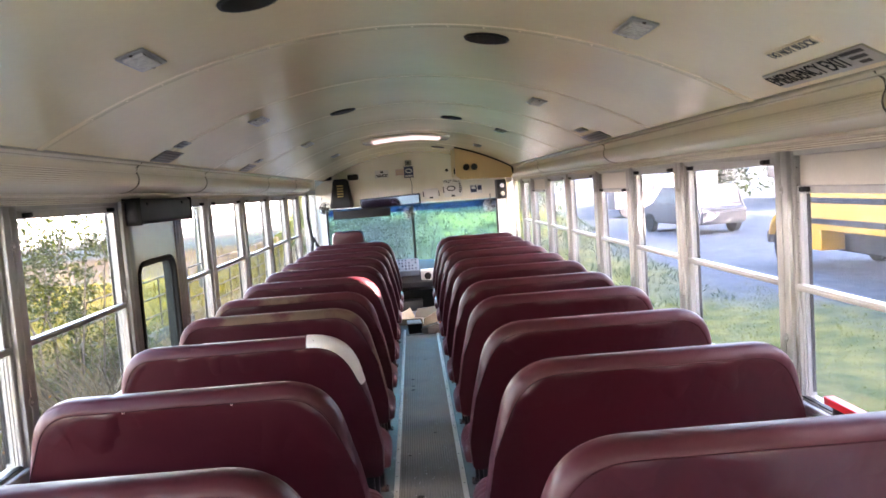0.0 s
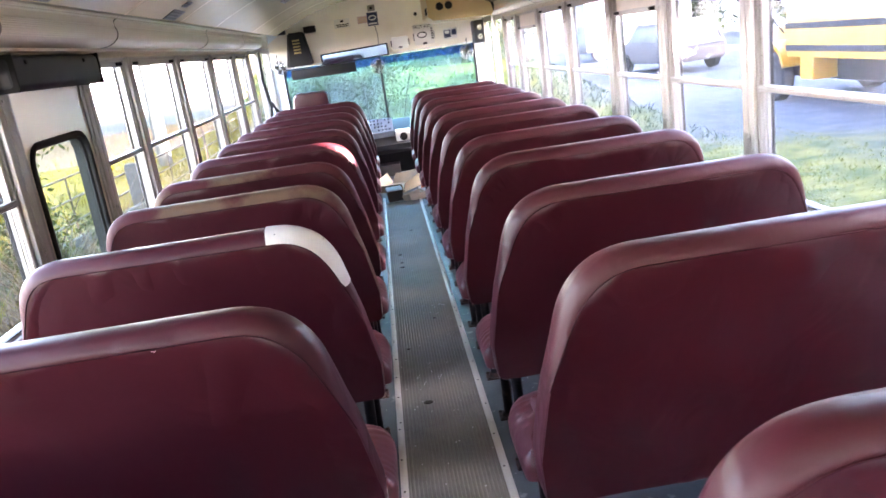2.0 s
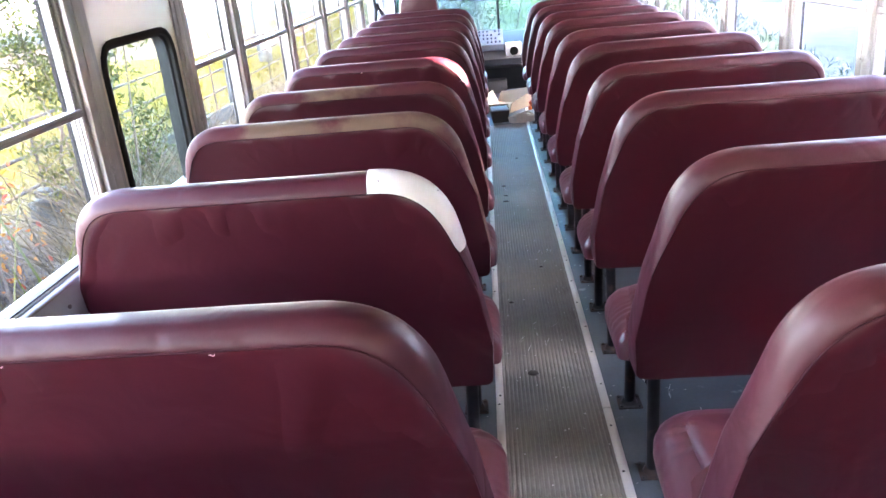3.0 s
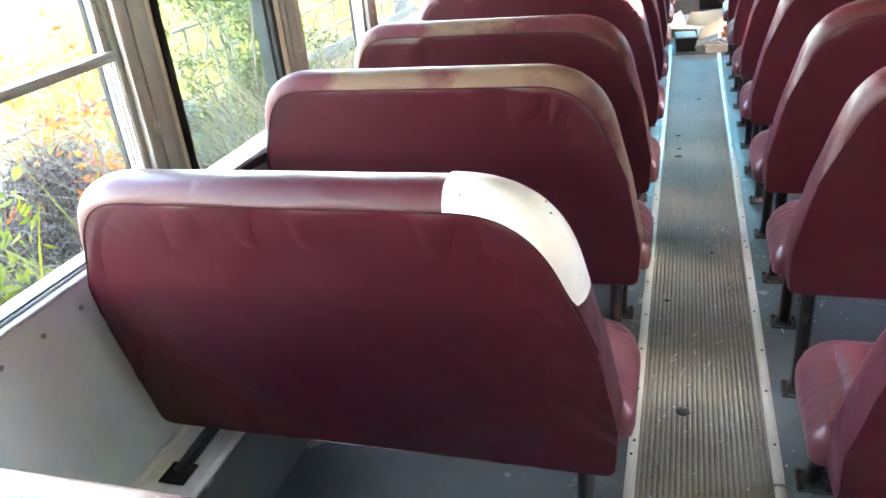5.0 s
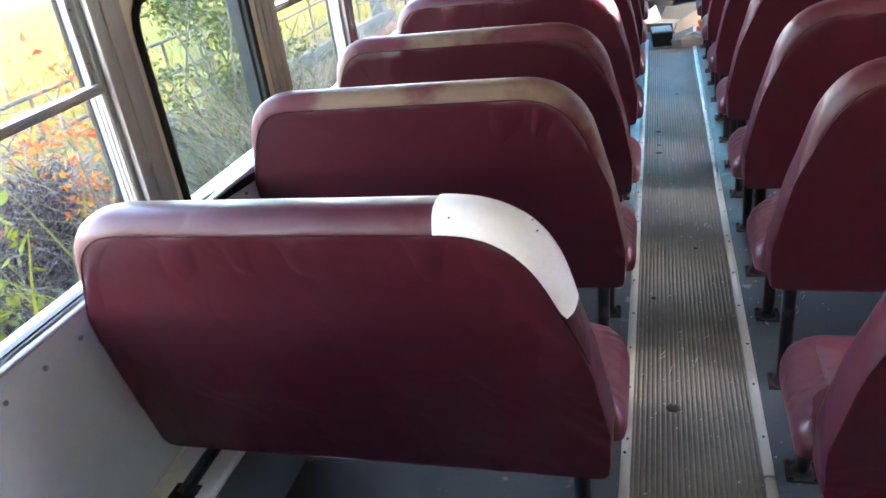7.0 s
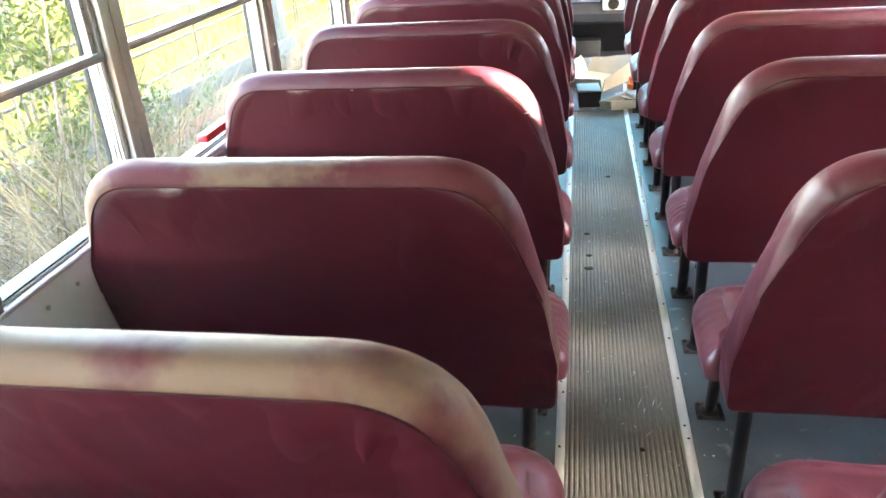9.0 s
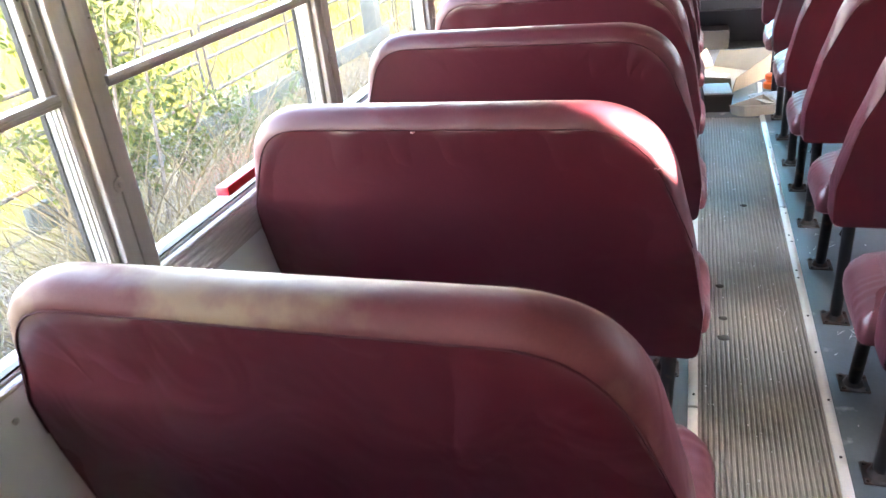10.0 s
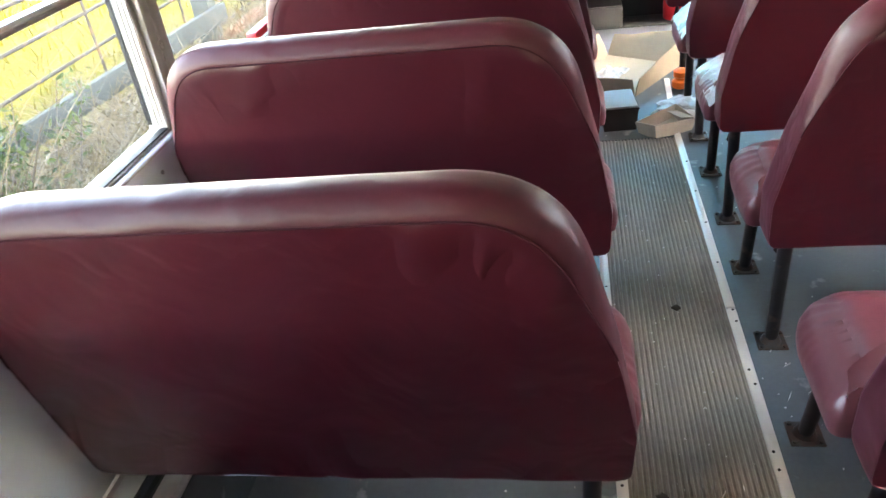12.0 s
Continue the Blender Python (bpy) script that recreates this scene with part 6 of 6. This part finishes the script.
bm = bmesh.new()                      # hood, dropping to the nose
hood = [(0.36, 0.95), (0.36, 1.52), (0.55, 1.70), (1.85, 1.70), (2.04, 1.52), (2.04, 0.95)]
rings_mesh(bm, [[(1.2 + (x - 1.2) * w, y, 0.95 + (z - 0.95) * h) for x, z in hood] for y, w, h in ((COWL, 1.0, 1.08), (-1.3, 0.97, 0.96), (-0.75, 0.92, 0.80), (-0.6, 0.86, 0.62))])
part("hood", bm, YELLOW, yb)
for x0, x1 in ((0.02, 0.42), (1.98, 2.38)):
    bm = bmesh.new()                  # wings over the front wheels
    arc = [math.pi * (0.08 + 0.84 * k / 12) for k in range(13)]
    rings_mesh(bm, [[(x, AXLE + 0.64 * math.cos(a), 0.56 + 0.66 * math.sin(a)) for a in arc] + [(x, AXLE + 0.57 * math.cos(a), 0.56 + 0.58 * math.sin(a)) for a in reversed(arc)] for x in (x0, x1)])
    part("wing", bm, YELLOW, yb)
for z in (1.11, 1.52):
    bm = bmesh.new()
    box(bm, -0.03, 0.0, -12.35, COWL - 0.03, z - 0.055, z + 0.055, 0.01, 1)
    part("rub_rail", bm, TYRE, yb, "black rub rail")
for i in range(13):
    y = COWL - 0.12 - (i + 1) * 0.74
    bm = bmesh.new()
    box(bm, -0.012, 0.01, y, y + 0.66, 1.98, 2.56, 0.01, 1)
    wdw = part("window", bm, TYRE if i % 3 == 2 else PALE_GLASS, yb)
    bm = bmesh.new()
    box(bm, -0.02, -0.0125, y, y + 0.66, 2.26, 2.29, 0.002, 1)
    part("rail", bm, ALU, wdw)
bm = bmesh.new()
box(bm, 0.35, 2.05, COWL + 0.0, COWL + 0.03, 1.9, 2.62, 0.01, 1)
part("windscreen", bm, DARK_GLASS, yb)
bm = bmesh.new()
box(bm, 0.02, 0.5, COWL - 0.95, COWL - 0.48, 0.52, 0.96, 0.02, 1)
part("battery_box", bm, YELLOW, yb)
bm = bmesh.new()
box(bm, 0.1, 2.3, -0.58, -0.44, 0.50, 0.78, 0.04, 2)
part("bumper", bm, TYRE, yb, "black steel bumper")
bm = bmesh.new()
box(bm, 0.6, 1.8, -12.0, -0.7, 0.45, 0.93, 0.03, 1)
part("chassis", bm, TYRE, yb)
for y in (AXLE, -9.4):
    for x in (0.20, 2.2):
        bm = bmesh.new()
        rings_mesh(bm, [[(x + dx, y + r * math.cos(a), 0.5 + r * math.sin(a)) for a in (2 * math.pi * k / 28 for k in range(28))] for dx, r in ((-0.13, 0.40), (-0.13, 0.46), (-0.09, 0.5), (0.09, 0.5), (0.13, 0.46), (0.13, 0.40))])
        wh = part("wheel", bm, TYRE, yb)
        bm = bmesh.new()
        disc(bm, (x - 0.10 if x < 1 else x + 0.10, y, 0.5), (-1, 0, 0), 0.29, 0.06, 24, 0.05)
        part("rim", bm, DASH_GREY, wh)
bm = bmesh.new()
tube(bm, [(0.3, -1.5, 1.35), (0.05, -1.35, 1.75), (-0.06, -1.2, 2.05)], 0.02, 6)
box(bm, -0.16, 0.05, -1.23, -1.16, 2.0, 2.3, 0.03, 2)
part("mirror", bm, TYRE, yb)

# other vehicles further off
cr = empty("parked_car", pose(10.4, 26.5, GROUND, 0, 0, 10), "dark parked sport utility car on the lot", "car")
bm = bmesh.new()
prof = [(-2.2, 0.35), (-2.25, 0.85), (-1.95, 1.0), (-1.75, 1.7), (0.55, 1.72), (1.15, 1.08), (2.1, 0.95), (2.25, 0.6), (2.2, 0.35)]
rings_mesh(bm, [[(x, y, z) for y, z in prof] for x in (-0.9, 0.9)])
bmesh.ops.bevel(bm, geom=bm.edges[:], offset=0.07, segments=2, affect="EDGES")
part("body", bm, DASH_GREY, cr)
for x in (-0.915, 0.915):
    bm = bmesh.new()
    rings_mesh(bm, [[(x + dx, y, z) for y, z in ((-1.65, 1.05), (-1.55, 1.6), (0.45, 1.62), (0.95, 1.1))] for dx in (-0.01, 0.01)])
    part("window", bm, DARK_GLASS, cr)
    for y in (-1.4, 1.4):
        bm = bmesh.new()
        disc(bm, (x * 0.96, y, 0.36), (1, 0, 0), 0.36, 0.22, 24, 0.03)
        part("wheel", bm, TYRE, cr)
tr = empty("white_trailer", pose(13.5, 40.0, GROUND, 0, 0, 8), "long white trailer with a blue band far off", "trailer")
bm = bmesh.new()
box(bm, -3, 3, -1.3, 1.3, 0.5, 3.3, 0.08, 2)
part("body", bm, surf("weathered_white_trailer", (0.10, 0.10, 0.105), 0.5), tr)
bm = bmesh.new()
box(bm, -2.95, 2.95, -1.33, -1.302, 2.2, 2.9, 0.01, 1)
part("band", bm, surf("pale_blue_paint", (0.025, 0.06, 0.11), 0.4), tr)
for x in (-2.2, -1.2, 2.2):
    bm = bmesh.new()
    disc(bm, (x, -1.0, 0.45), (0, 1, 0), 0.45, 0.3, 22, 0.04)
    part("wheel", bm, TYRE, tr)

# unseen trees added behind and beside the lot for shade, gapped for one beam
BEAM = Vector((-0.40, 3.04, 0.925))
TO_SUN = Vector((math.sin(SUN_AZ) * math.cos(SUN_EL), math.cos(SUN_AZ) * math.cos(SUN_EL), math.sin(SUN_EL)))
ACROSS = TO_SUN.cross(Vector((0, 0, 1))).normalized()
UP = ACROSS.cross(TO_SUN)


def beam_slit(a, v):
    """The slit shaped to throw a sun patch on one seat: a slanting band, steep at its near end, with one strip of
    leaves across it.
    """
    high = min(0.36 * a + 0.005, -0.018 + 1.2 * (a + 0.02))
    if a > 0.035:                     # beyond that strip only a narrow opening
        return 0.037 < a < 0.135 and -0.042 < v < high + 0.028
    low = max(-0.02 + 2.9 * (a - 0.030), -0.165 + 1.2 * (a + 0.053))
    return -0.20 < a < 0.031 and low < v < high


def tree(base, height, spread, seed, low_at=1.0, count=14000, size=0.32):
    rg = np.random.default_rng(seed)
    e = empty("tree", pose(*base), "broad dark-leaved tree, added for shade out of view and as far scenery", "tree", "lot trees")
    bm = bmesh.new()
    tube(bm, [(0, 0, 0), (0.1, 0.05, height * 0.3), (0.0, 0.1, height * 0.7)], 0.22, 10, False, 0.08)
    hubs = []
    for i in range(34):
        a, z = rg.uniform(0, 6.28), rg.uniform(low_at, height)
        r = spread * rg.uniform(0.25, 1.0) * math.sqrt(max(0.1, 1 - ((z - height * 0.5) / (height * 0.62)) ** 2))
        p = Vector((r * math.cos(a), r * math.sin(a), z))
        tube(bm, [(0, 0.05, max(0.4, z * 0.65)), p * 0.5 + Vector((0, 0, z * 0.38)), p], 0.06, 5, False, 0.015)
        hubs.append(p)
    part("trunk", bm, STEM, e)
    pts, fine = [], []
    while len(pts) < count:
        p = hubs[rg.integers(len(hubs))] + Vector(rg.normal(size=3)) * spread * 0.20
        w = Vector(base) + p - BEAM
        a, v = w.dot(ACROSS), w.dot(UP)
        if p.z < 0.2:
            continue
        if abs(a) > 0.55 or abs(v) > 0.45:
            pts.append(p)
            continue
        for _ in range(90):           # finer leaves round the gap, so the beam keeps its outline
            q = p + Vector(rg.normal(size=3)) * 0.16
            a, v = (Vector(base) + q - BEAM).dot(ACROSS), (Vector(base) + q - BEAM).dot(UP)
            if not beam_slit(a, v):
                fine.append(q)
    vs, fs = leaves(rg, pts, size)
    v2, f2 = leaves(rg, fine, 0.036)
    fs += [tuple(k + len(vs) for k in f) for f in f2]
    vs += v2
    me = bpy.data.meshes.new("crown")
    me.from_pydata(vs, [], fs)
    me.materials.append(DARK_GREEN)
    cr2 = new("crown", me)
    cr2.parent = e


for i, (x, y, h, sp2) in enumerate(((8.5, -5.0, 7.0, 3.2), (12.5, -9.5, 8.5, 3.6), (12.0, -3.6, 7.5, 3.0), (7.0, -9.0, 6.5, 3.0), (15.5, -6.5, 9.5, 3.6), (9.5, -13.5, 8.5, 3.6), (16.0, -13.0, 10.0, 4.0), (13.5, 0.6, 7.5, 3.2), (17.5, -1.5, 9.0, 3.6))):
    tree((x, y, GROUND), h, sp2, 70 + i)
# tall trees along the far side of the lot
for i, (x, y, h) in enumerate(((19, 52, 9), (27, 47, 10), (33, 38, 9), (38, 28, 9))):
    tree((x, y, GROUND), h, 4.5, 90 + i, 0.5, 8000, 0.42)
# more trees out of view, added to keep the sun off the lot
for i, (x, y, h) in enumerate(((20, 3, 6), (23, 8.5, 5.5), (27, 14, 6), (31, 20, 6))):
    tree((x, y, GROUND), h, 4.2, 110 + i, 0.5, 5000, 0.5)
